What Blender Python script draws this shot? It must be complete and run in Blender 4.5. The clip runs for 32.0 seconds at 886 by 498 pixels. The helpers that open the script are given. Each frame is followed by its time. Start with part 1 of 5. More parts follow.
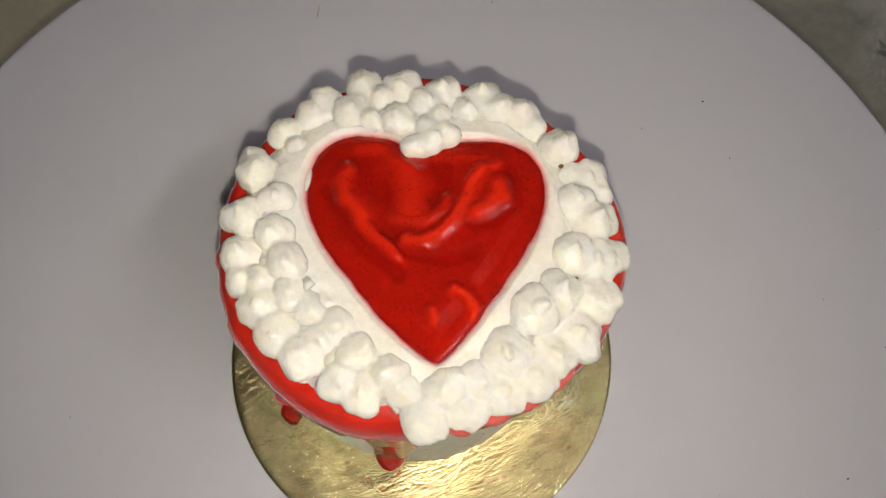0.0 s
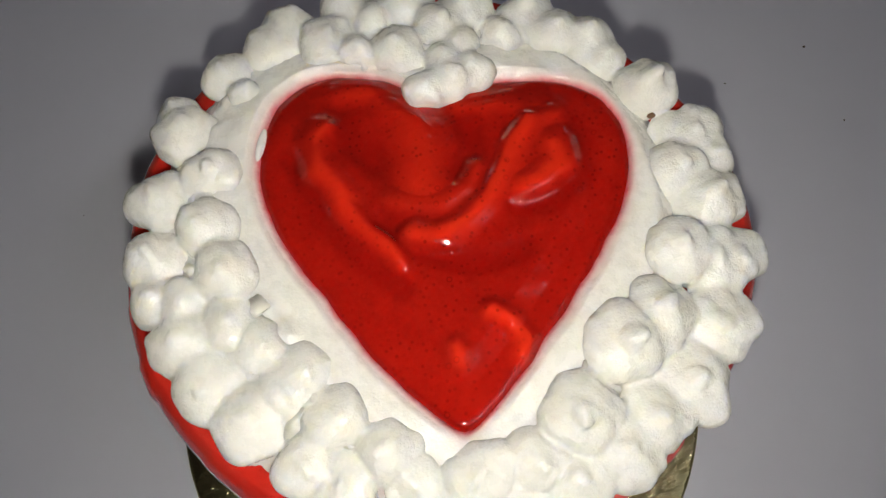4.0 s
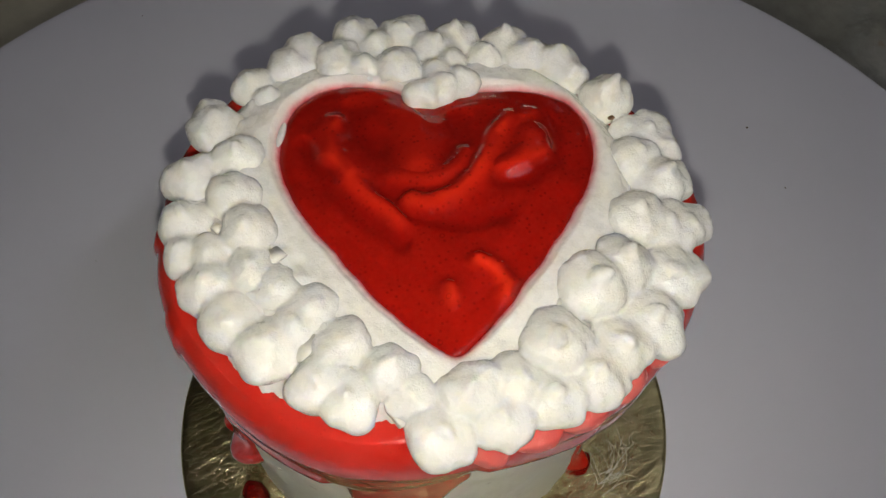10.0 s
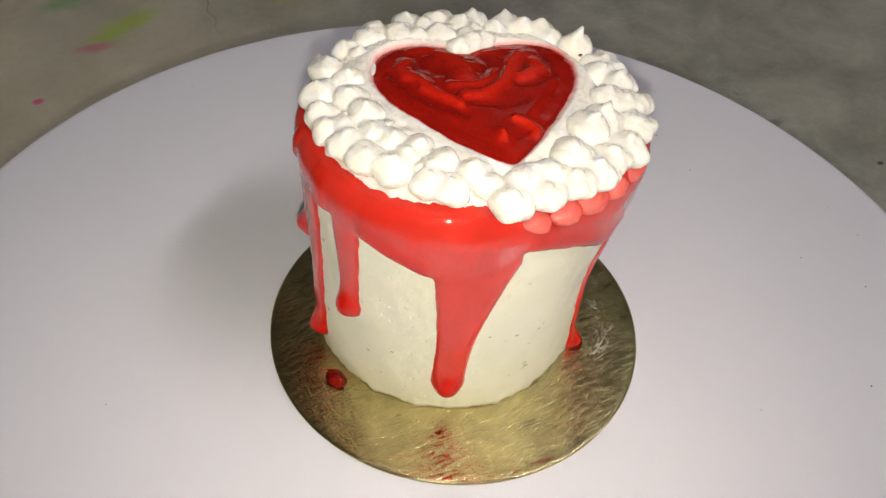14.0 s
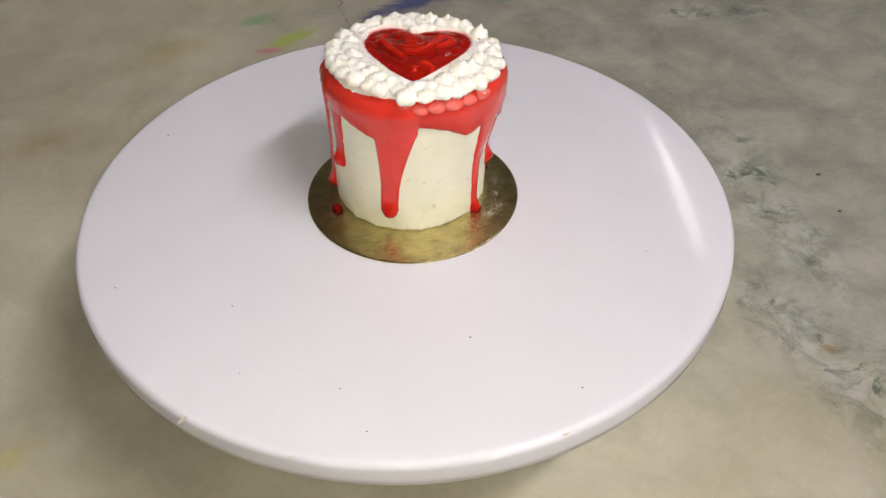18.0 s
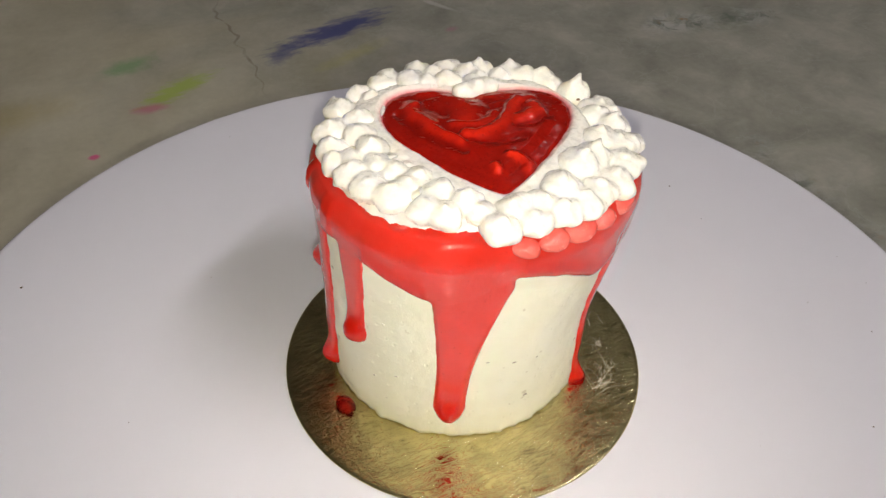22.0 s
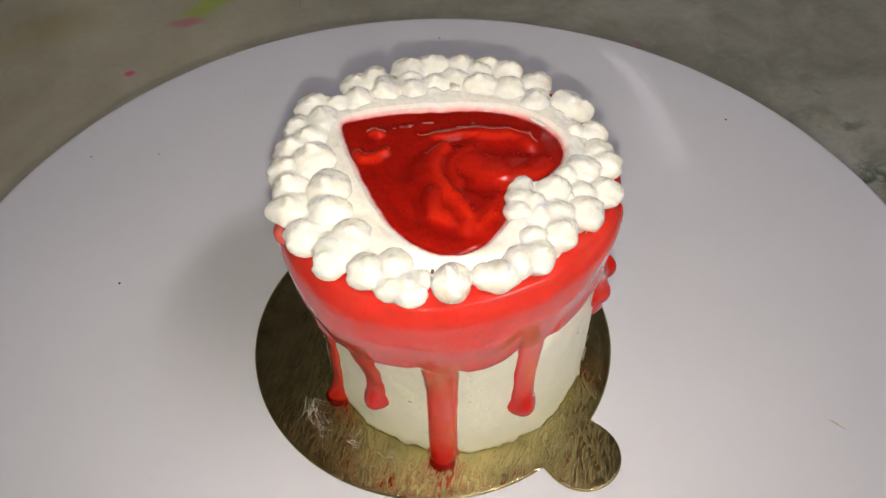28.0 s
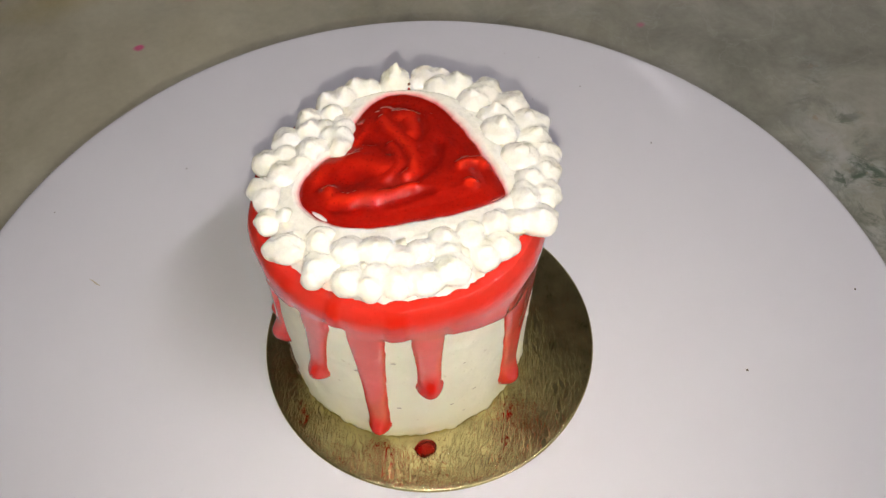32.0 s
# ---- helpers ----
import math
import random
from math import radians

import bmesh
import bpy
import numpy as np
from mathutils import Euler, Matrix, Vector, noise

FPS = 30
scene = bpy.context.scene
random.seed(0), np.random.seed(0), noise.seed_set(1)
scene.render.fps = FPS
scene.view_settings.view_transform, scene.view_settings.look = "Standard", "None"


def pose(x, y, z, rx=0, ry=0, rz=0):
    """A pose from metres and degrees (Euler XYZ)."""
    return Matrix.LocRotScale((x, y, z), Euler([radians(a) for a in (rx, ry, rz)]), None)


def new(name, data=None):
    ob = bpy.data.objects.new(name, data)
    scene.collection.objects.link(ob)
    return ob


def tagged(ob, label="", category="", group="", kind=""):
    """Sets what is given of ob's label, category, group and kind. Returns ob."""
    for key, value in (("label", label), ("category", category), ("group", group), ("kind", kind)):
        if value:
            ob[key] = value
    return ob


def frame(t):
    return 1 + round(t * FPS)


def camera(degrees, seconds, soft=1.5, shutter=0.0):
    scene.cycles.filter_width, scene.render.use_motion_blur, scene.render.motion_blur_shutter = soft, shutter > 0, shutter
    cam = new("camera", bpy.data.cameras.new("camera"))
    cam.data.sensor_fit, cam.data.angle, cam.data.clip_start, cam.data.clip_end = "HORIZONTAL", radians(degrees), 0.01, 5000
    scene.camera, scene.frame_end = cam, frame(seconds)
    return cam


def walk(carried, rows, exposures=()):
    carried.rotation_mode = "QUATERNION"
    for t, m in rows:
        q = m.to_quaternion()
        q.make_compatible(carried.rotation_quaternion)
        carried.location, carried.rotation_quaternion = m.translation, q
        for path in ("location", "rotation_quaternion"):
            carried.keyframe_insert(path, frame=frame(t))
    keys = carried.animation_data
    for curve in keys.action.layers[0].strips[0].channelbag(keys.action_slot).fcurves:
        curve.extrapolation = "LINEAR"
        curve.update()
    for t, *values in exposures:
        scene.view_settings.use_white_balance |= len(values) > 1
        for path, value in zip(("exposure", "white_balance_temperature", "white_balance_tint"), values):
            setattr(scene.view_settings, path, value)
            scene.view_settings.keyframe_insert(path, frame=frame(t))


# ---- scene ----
cam = camera(52.60, 32.0, soft=1.4)

# seconds, eye (m), turn (degrees); the turntable's top centre is the origin
PATH = [
    (0, -0.0109, -0.0524, 0.2302, 19.64, 0.18, -21.80),
    (0.5, -0.0077, -0.0502, 0.2230, 19.90, 1.03, -22.27),
    (1, -0.0062, -0.0483, 0.2158, 19.83, 1.38, -22.49),
    (1.5, -0.0045, -0.0461, 0.2095, 19.57, 1.55, -22.59),
    (2, -0.0050, -0.0431, 0.2041, 19.36, 1.34, -22.56),
    (2.5, -0.0065, -0.0410, 0.1966, 20.04, 1.67, -22.88),
    (4.5, -0.0030, -0.0264, 0.1652, 18.96, 1.27, -22.42),
    (5, 0.0011, -0.0191, 0.1575, 16.07, 1.40, -22.41),
    (5.5, 0.0039, -0.0162, 0.1464, 16.00, 2.21, -22.61),
    (6, 0.0039, -0.0117, 0.1368, 14.79, 0.38, -22.65),
    (6.5, 0.0007, -0.0103, 0.1313, 14.04, -0.80, -22.93),
    (7, -0.0001, -0.0122, 0.1317, 14.71, -0.76, -22.91),
    (7.5, 0.0020, -0.0191, 0.1450, 16.81, 1.98, -22.62),
    (8, 0.0009, -0.0234, 0.1525, 18.17, 1.87, -22.70),
    (8.5, -0.0021, -0.0292, 0.1562, 20.32, 1.16, -22.90),
    (9, -0.0086, -0.0403, 0.1654, 23.66, 0.57, -22.74),
    (9.5, -0.0139, -0.0496, 0.1718, 27.02, -0.26, -22.76),
    (10, -0.0194, -0.0607, 0.1768, 30.49, -0.41, -22.69),
    (10.5, -0.0263, -0.0759, 0.1811, 33.21, -0.96, -22.57),
    (11, -0.0318, -0.0933, 0.1856, 35.62, -1.15, -22.28),
    (11.5, -0.0380, -0.1103, 0.1873, 38.37, -1.38, -22.11),
    (12, -0.0430, -0.1257, 0.1908, 41.03, -1.20, -22.13),
    (12.5, -0.0496, -0.1371, 0.1961, 42.64, -1.34, -22.07),
    (13, -0.0565, -0.1385, 0.1964, 42.90, -1.70, -23.77),
    (13.5, -0.0727, -0.1315, 0.1946, 43.32, -2.32, -27.80),
    (14, -0.0845, -0.1281, 0.1905, 43.66, -2.81, -29.81),
    (14.5, -0.0709, -0.1582, 0.1953, 44.52, -2.77, -25.53),
    (15, -0.0630, -0.1963, 0.2112, 45.43, -1.42, -20.85),
    (15.5, -0.0690, -0.2301, 0.2293, 45.62, -0.33, -18.97),
    (17.5, -0.0822, -0.3107, 0.2677, 46.83, 0.30, -17.37),
    (18, -0.0761, -0.3218, 0.2674, 47.43, 0.50, -16.70),
    (18.5, -0.0764, -0.3198, 0.2671, 47.89, 0.65, -16.88),
    (19, -0.0744, -0.3066, 0.2633, 47.81, 0.49, -17.31),
    (19.5, -0.0731, -0.2829, 0.2586, 47.86, 0.10, -18.08),
    (20, -0.0763, -0.2507, 0.2522, 48.12, -0.82, -19.52),
    (20.5, -0.0785, -0.2187, 0.2390, 47.64, -0.98, -21.44),
    (21, -0.0835, -0.1903, 0.2235, 47.56, -1.17, -24.07),
    (21.5, -0.0860, -0.1657, 0.2088, 47.58, -1.36, -26.38),
    (22, -0.0813, -0.1480, 0.1919, 48.31, -1.06, -26.68),
    (22.5, -0.0684, -0.1361, 0.1784, 47.75, -0.45, -24.16),
    (23, -0.0522, -0.1295, 0.1718, 47.17, 0.11, -22.69),
    (23.5, -0.0407, -0.1239, 0.1653, 46.68, 0.55, -21.68),
    (24, -0.0376, -0.1210, 0.1627, 46.34, 0.99, -21.22),
    (24.5, -0.0403, -0.1240, 0.1622, 46.09, 1.21, -21.18),
    (25, -0.0435, -0.1302, 0.1687, 46.57, 1.17, -21.21),
    (25.5, -0.0421, -0.1393, 0.1733, 46.81, 1.29, -21.12),
    (27.5, -0.0523, -0.1461, 0.2040, 41.49, 0.20, -21.86),
    (28, -0.0512, -0.1406, 0.2062, 40.96, 0.64, -21.68),
    (28.5, -0.0489, -0.1377, 0.2059, 40.36, 1.32, -22.78),
    (29, -0.0461, -0.1385, 0.2042, 40.90, 1.31, -22.23),
    (29.5, -0.0440, -0.1389, 0.2030, 41.25, 1.36, -21.77),
    (30, -0.0422, -0.1395, 0.2055, 41.67, 1.18, -20.96),
    (30.5, -0.0449, -0.1356, 0.2077, 41.62, 1.12, -20.59),
    (31, -0.0471, -0.1364, 0.2156, 40.69, 1.07, -20.38),
    (31.5, -0.0468, -0.1366, 0.2250, 39.44, 0.07, -19.95),
    (32, -0.0419, -0.1299, 0.2368, 36.04, 0.36, -20.43),
]


def turn_pose(row):
    return pose(*row[1:])


EXPOSURES = [
    (0.0, -0.35, 6700, 10), (1.0, -0.72, 6700, 10), (2.0, -0.98, 6400, 10), (2.5, -1.1, 6350, 10), (4.5, -1.58, 6050, 10), (5.0, -1.80, 6000, 10), (6.0, -2.40, 5900, 10), (7.0, -2.76, 5800, 10), (8.0, -2.12, 5700, 10),
    (9.0, -1.85, 5650, 10), (10.0, -1.22, 6200, 10), (11.0, -0.42, 6250, 10), (12.0, 0.12, 6400, 10), (13.0, 0.41, 6600, 10), (14.0, 0.46, 6600, 10), (15.5, 0.90, 6600, 10), (18.0, 1.36, 6600, 10), (19.0, 1.36, 6600, 10), (21.0, 0.98, 6600, 10), (22.0, 0.66, 6600, 10), (23.0, 0.12, 6600, 10),
    (25.0, -0.22, 6350, 10), (28.0, 0.26, 6600, 10), (30.0, 0.18, 6600, 10), (31.0, 0.42, 6600, 10), (32.0, 0.60, 6600, 10),
]
walk(cam, [(row[0], turn_pose(row)) for row in PATH], EXPOSURES)

# ---- light ----
world = bpy.data.worlds.new("room_air")
world.use_nodes = True
world.node_tree.nodes["Background"].inputs[0].default_value = (0.55, 0.6, 0.7, 1)
world.node_tree.nodes["Background"].inputs[1].default_value = 0.04
scene.world = world

TUBE_POWER = 3.8
TUBE_FRONT_POWER = 95.0
TORCH_POWER = 6300.0
TABLE_Z = -0.0938


# ---- materials ----
def node_mat(name):
    m = bpy.data.materials.new(name)
    m.use_nodes = True
    nt = m.node_tree
    return m, nt, nt.nodes["Principled BSDF"]


def link(nt, a, b):
    nt.links.new(a, b)


def n_noise(nt, vec, scale, detail=4.0, rough=0.55, distort=0.0):
    n = nt.nodes.new("ShaderNodeTexNoise")
    n.inputs["Scale"].default_value = scale
    n.inputs["Detail"].default_value = detail
    n.inputs["Roughness"].default_value = rough
    n.inputs["Distortion"].default_value = distort
    if vec is not None:
        link(nt, vec, n.inputs["Vector"])
    return n.outputs["Fac"]


def n_coords(nt, which="Object", scale=None, rot=None, loc=None):
    c = nt.nodes.new("ShaderNodeTexCoord").outputs[which]
    if scale or rot or loc:
        mp = nt.nodes.new("ShaderNodeMapping")
        link(nt, c, mp.inputs["Vector"])
        if scale:
            mp.inputs["Scale"].default_value = scale
        if rot:
            mp.inputs["Rotation"].default_value = [radians(a) for a in rot]
        if loc:
            mp.inputs["Location"].default_value = loc
        c = mp.outputs["Vector"]
    return c


def n_ramp(nt, fac, stops, mode="LINEAR"):
    r = nt.nodes.new("ShaderNodeValToRGB")
    r.color_ramp.interpolation = mode
    els = r.color_ramp.elements
    while len(els) < len(stops):
        els.new(0.5)
    for e, (p, c) in zip(els, stops):
        e.position = p
        e.color = (*c, 1) if len(c) == 3 else c
    link(nt, fac, r.inputs["Fac"])
    return r.outputs["Color"]


def n_mix(nt, fac, a, b, mode="MIX"):
    m = nt.nodes.new("ShaderNodeMix")
    m.data_type, m.blend_type = "RGBA", mode
    for sock, v in ((m.inputs["Factor"], fac), (m.inputs["A"], a), (m.inputs["B"], b)):
        if hasattr(v, "links"):
            link(nt, v, sock)
        elif isinstance(v, tuple):
            sock.default_value = (*v, 1)
        else:
            sock.default_value = v
    return m.outputs["Result"]


def n_math(nt, op, a, b=0.0, clamp=False):
    m = nt.nodes.new("ShaderNodeMath")
    m.operation, m.use_clamp = op, clamp
    for sock, v in ((m.inputs[0], a), (m.inputs[1], b)):
        if hasattr(v, "links"):
            link(nt, v, sock)
        else:
            sock.default_value = v
    return m.outputs[0]


def n_bump(nt, bsdf, height, strength, distance, under=None):
    b = nt.nodes.new("ShaderNodeBump")
    b.inputs["Strength"].default_value = strength
    b.inputs["Distance"].default_value = distance
    link(nt, height, b.inputs["Height"])
    if under is not None:
        link(nt, under, b.inputs["Normal"])
    link(nt, b.outputs["Normal"], bsdf.inputs["Normal"])
    return b.outputs["Normal"]


def grey(v):
    return (v, v, v)


def cream_material(name, col, lo, rough=0.25, grain=0.00012, sss=0.6, lumps=0.0):
    m, nt, p = node_mat(name)
    v = n_coords(nt)
    col2 = n_ramp(nt, n_noise(nt, v, 160, 5), [(0.3, lo), (0.7, col)])
    link(nt, col2, p.inputs["Base Color"])
    p.inputs["Roughness"].default_value = rough
    link(nt, n_ramp(nt, n_noise(nt, v, 700, 3), [(0.3, grey(rough - 0.1)), (0.7, grey(rough + 0.15))]), p.inputs["Roughness"])
    p.inputs["Subsurface Weight"].default_value = sss
    p.inputs["Subsurface Radius"].default_value = (0.0030, 0.0028, 0.0023)
    p.inputs["Subsurface Scale"].default_value = 0.55
    p.inputs["Specular IOR Level"].default_value = 0.4
    h = n_math(nt, "ADD", n_noise(nt, v, 900, 4, 0.6), n_math(nt, "MULTIPLY", n_noise(nt, v, 3200, 2), 0.35))
    if lumps:
        h = n_math(nt, "ADD", h, n_math(nt, "MULTIPLY", n_noise(nt, v, 330, 3, 0.5, 0.5), lumps))
    n_bump(nt, p, h, 0.3, grain * (2.5 + 2.0 * lumps))
    return m


def jelly_material(name, thick, thin, milk, rough=0.05, specks=True, cloud=0.10, ripple=0.25):
    """Clear red jelly over cream: light is tinted on its way in and out, the more the thicker the layer."""
    m, nt, p = node_mat(name)
    v = n_coords(nt)
    at = nt.nodes.new("ShaderNodeAttribute")
    at.attribute_name = "layer"
    f = n_math(nt, "ADD", at.outputs["Fac"], n_math(nt, "MULTIPLY", n_math(nt, "SUBTRACT", n_noise(nt, v, 240, 4), 0.5), ripple), True)
    f = n_math(nt, "ADD", f, n_math(nt, "MULTIPLY", n_math(nt, "SUBTRACT", n_noise(nt, v, 1100, 4, 0.6), 0.5), ripple), True)
    col = n_mix(nt, f, thick, thin)
    if specks:
        vo = nt.nodes.new("ShaderNodeTexVoronoi")
        vo.voronoi_dimensions = "2D"
        vo.inputs["Scale"].default_value = 1000
        link(nt, v, vo.inputs["Vector"])
        dot = n_ramp(nt, vo.outputs["Distance"], [(0.12, grey(1)), (0.26, grey(0))])
        keep = n_ramp(nt, vo.outputs["Color"], [(0.45, grey(0)), (0.60, grey(1))])
        vo2 = nt.nodes.new("ShaderNodeTexVoronoi")
        vo2.voronoi_dimensions = "2D"
        vo2.inputs["Scale"].default_value = 430
        link(nt, v, vo2.inputs["Vector"])
        ring = n_ramp(nt, vo2.outputs["Distance"], [(0.07, grey(0)), (0.12, grey(1)), (0.19, grey(0))])
        keep2 = n_ramp(nt, vo2.outputs["Color"], [(0.72, grey(0)), (0.82, grey(1))])
        mask = n_math(nt, "MAXIMUM", n_math(nt, "MULTIPLY", dot, keep), n_math(nt, "MULTIPLY", ring, keep2))
        mask = n_math(nt, "MULTIPLY", mask, n_ramp(nt, n_noise(nt, v, 170, 3), [(0.35, grey(0.15)), (0.6, grey(1))]))
        col = n_mix(nt, n_math(nt, "MULTIPLY", mask, 0.5), col, tuple(c * 0.45 for c in thick))
    fog = n_mix(nt, f, tuple(c * 0.5 for c in milk), milk)
    if specks:
        fog = n_mix(nt, n_math(nt, "MULTIPLY", mask, 0.5), fog, tuple(c * 0.2 for c in milk))
    clear = nt.nodes.new("ShaderNodeBsdfTransparent")
    link(nt, col, clear.inputs["Color"])
    haze = nt.nodes.new("ShaderNodeBsdfDiffuse")
    link(nt, fog, haze.inputs["Color"])
    gloss = nt.nodes.new("ShaderNodeBsdfGlossy")
    gloss.inputs["Roughness"].default_value = rough
    b = nt.nodes.new("ShaderNodeBump")
    b.inputs["Strength"].default_value = 0.30
    b.inputs["Distance"].default_value = 0.0008
    pearl = nt.nodes.new("ShaderNodeTexVoronoi")
    pearl.inputs["Scale"].default_value = 380
    link(nt, v, pearl.inputs["Vector"])
    few = n_ramp(nt, pearl.outputs["Color"], [(0.58, grey(0)), (0.62, grey(1))])
    dome = n_math(nt, "MULTIPLY", n_ramp(nt, pearl.outputs["Distance"], [(0.0, grey(1)), (0.30, grey(0))], "EASE"), few)
    link(nt, n_math(nt, "ADD", n_math(nt, "ADD", n_noise(nt, v, 210, 2), n_math(nt, "MULTIPLY", n_noise(nt, v, 520, 1), 0.22)), n_math(nt, "MULTIPLY", dome, 0.35)), b.inputs["Height"])
    fr = nt.nodes.new("ShaderNodeFresnel")
    fr.inputs["IOR"].default_value = 1.47
    for n in (gloss, fr):
        link(nt, b.outputs["Normal"], n.inputs["Normal"])
    m1 = nt.nodes.new("ShaderNodeMixShader")
    m1.inputs[0].default_value = cloud
    link(nt, clear.outputs[0], m1.inputs[1])
    link(nt, haze.outputs[0], m1.inputs[2])
    m2 = nt.nodes.new("ShaderNodeMixShader")
    link(nt, fr.outputs[0], m2.inputs[0])
    link(nt, m1.outputs[0], m2.inputs[1])
    link(nt, gloss.outputs[0], m2.inputs[2])
    link(nt, m2.outputs[0], nt.nodes["Material Output"].inputs["Surface"])
    return m


def glaze_material():
    """Milky red glaze: deep orange-red where it is thick and along its painted rim, salmon where the cream shows
    through.
    """
    m, nt, p = node_mat("red_glaze")
    v = n_coords(nt)
    at = nt.nodes.new("ShaderNodeAttribute")
    at.attribute_name = "layer"
    f = n_math(nt, "ADD", at.outputs["Fac"], n_math(nt, "MULTIPLY", n_math(nt, "SUBTRACT", n_noise(nt, v, 130, 4), 0.5), 0.3), True)
    col = n_ramp(nt, f, [(0.05, (0.56, 0.008, 0.002)), (0.45, (0.62, 0.018, 0.007)), (0.72, (0.72, 0.043, 0.029)), (0.98, (0.80, 0.072, 0.055))])
    speck = n_ramp(nt, n_noise(nt, v, 900, 2), [(0.68, grey(0)), (0.74, grey(1))])
    col = n_mix(nt, n_math(nt, "MULTIPLY", speck, 0.35), col, (0.45, 0.008, 0.006))
    link(nt, col, p.inputs["Base Color"])
    p.inputs["Roughness"].default_value = 0.22
    p.inputs["Subsurface Weight"].default_value = 0.35
    p.inputs["Subsurface Radius"].default_value = (0.004, 0.0006, 0.0005)
    p.inputs["Subsurface Scale"].default_value = 1.0
    p.inputs["Specular IOR Level"].default_value = 0.05
    p.inputs["Coat Weight"].default_value = 1.0
    p.inputs["Coat Roughness"].default_value = 0.03
    n_bump(nt, p, n_noise(nt, v, 220, 4, 0.55), 0.35, 0.0009)
    return m


def dye_edge(m, colour):
    """Red dye that has bled from the jelly into the cream's edge."""
    nt = m.node_tree
    p = nt.nodes["Principled BSDF"]
    at = nt.nodes.new("ShaderNodeAttribute")
    at.attribute_name = "dye"
    f = n_math(nt, "MULTIPLY", at.outputs["Fac"], n_math(nt, "ADD", 0.5, n_noise(nt, n_coords(nt), 500, 3)), True)
    link(nt, n_mix(nt, f, p.inputs["Base Color"].links[0].from_socket, colour), p.inputs["Base Color"])


M_DOLLOP = cream_material("whipped_cream", (0.95, 0.943, 0.86), (0.93, 0.92, 0.83), grain=0.00017, lumps=0.3)
M_BORDER = cream_material("smooth_cream", (0.94, 0.928, 0.85), (0.91, 0.897, 0.815), grain=0.00014)
dye_edge(M_BORDER, (0.78, 0.16, 0.18))
M_PINK = cream_material("pink_stained_cream", (0.82, 0.20, 0.17), (0.76, 0.10, 0.08), rough=0.17)
M_CHIP = cream_material("buttercream", (0.95, 0.93, 0.78), (0.93, 0.90, 0.72), grain=0.00005)
M_SWIRL = cream_material("swirl_cream", (0.91, 0.88, 0.84), (0.86, 0.82, 0.78), grain=0.00006)
M_HEART = jelly_material("heart_jelly", (0.58, 0.015, 0.007), (1.0, 0.24, 0.09), (1.0, 0.026, 0.012), cloud=0.40, ripple=0.42)
M_GLAZE = glaze_material()
M_DROP = jelly_material("red_drop", (0.90, 0.09, 0.05), (0.95, 0.2, 0.1), (0.8, 0.03, 0.02), specks=False)


def frosting_material():
    m, nt, p = node_mat("side_frosting")
    v = n_coords(nt)
    big = n_noise(nt, v, 90, 5)
    streak = n_noise(nt, n_coords(nt, scale=(60, 60, 420)), 1.0, 5, 0.6)
    col = n_ramp(nt, big, [(0.3, (0.83, 0.825, 0.65)), (0.7, (0.89, 0.885, 0.73))])
    speck = n_ramp(nt, n_noise(nt, v, 330, 2), [(0.70, grey(0)), (0.77, grey(1))])
    col = n_mix(nt, n_math(nt, "MULTIPLY", speck, 0.5), col, (0.50, 0.44, 0.30))
    link(nt, col, p.inputs["Base Color"])
    p.inputs["Roughness"].default_value = 0.5
    p.inputs["Subsurface Weight"].default_value = 0.2
    p.inputs["Subsurface Radius"].default_value = (0.002, 0.0016, 0.001)
    p.inputs["Subsurface Scale"].default_value = 0.6
    h = n_math(nt, "ADD", n_math(nt, "MULTIPLY", streak, 0.8), n_math(nt, "MULTIPLY", n_noise(nt, v, 420, 4), 0.7))
    pit = nt.nodes.new("ShaderNodeTexVoronoi")
    pit.inputs["Scale"].default_value = 520
    link(nt, v, pit.inputs["Vector"])
    hole = n_math(nt, "MULTIPLY", n_ramp(nt, pit.outputs["Distance"], [(0.10, grey(1)), (0.30, grey(0))]), n_ramp(nt, pit.outputs["Color"], [(0.62, grey(0)), (0.70, grey(1))]))
    h = n_math(nt, "SUBTRACT", h, n_math(nt, "MULTIPLY", hole, 0.5))
    n_bump(nt, p, h, 0.30, 0.0010)
    return m


M_FROST = frosting_material()


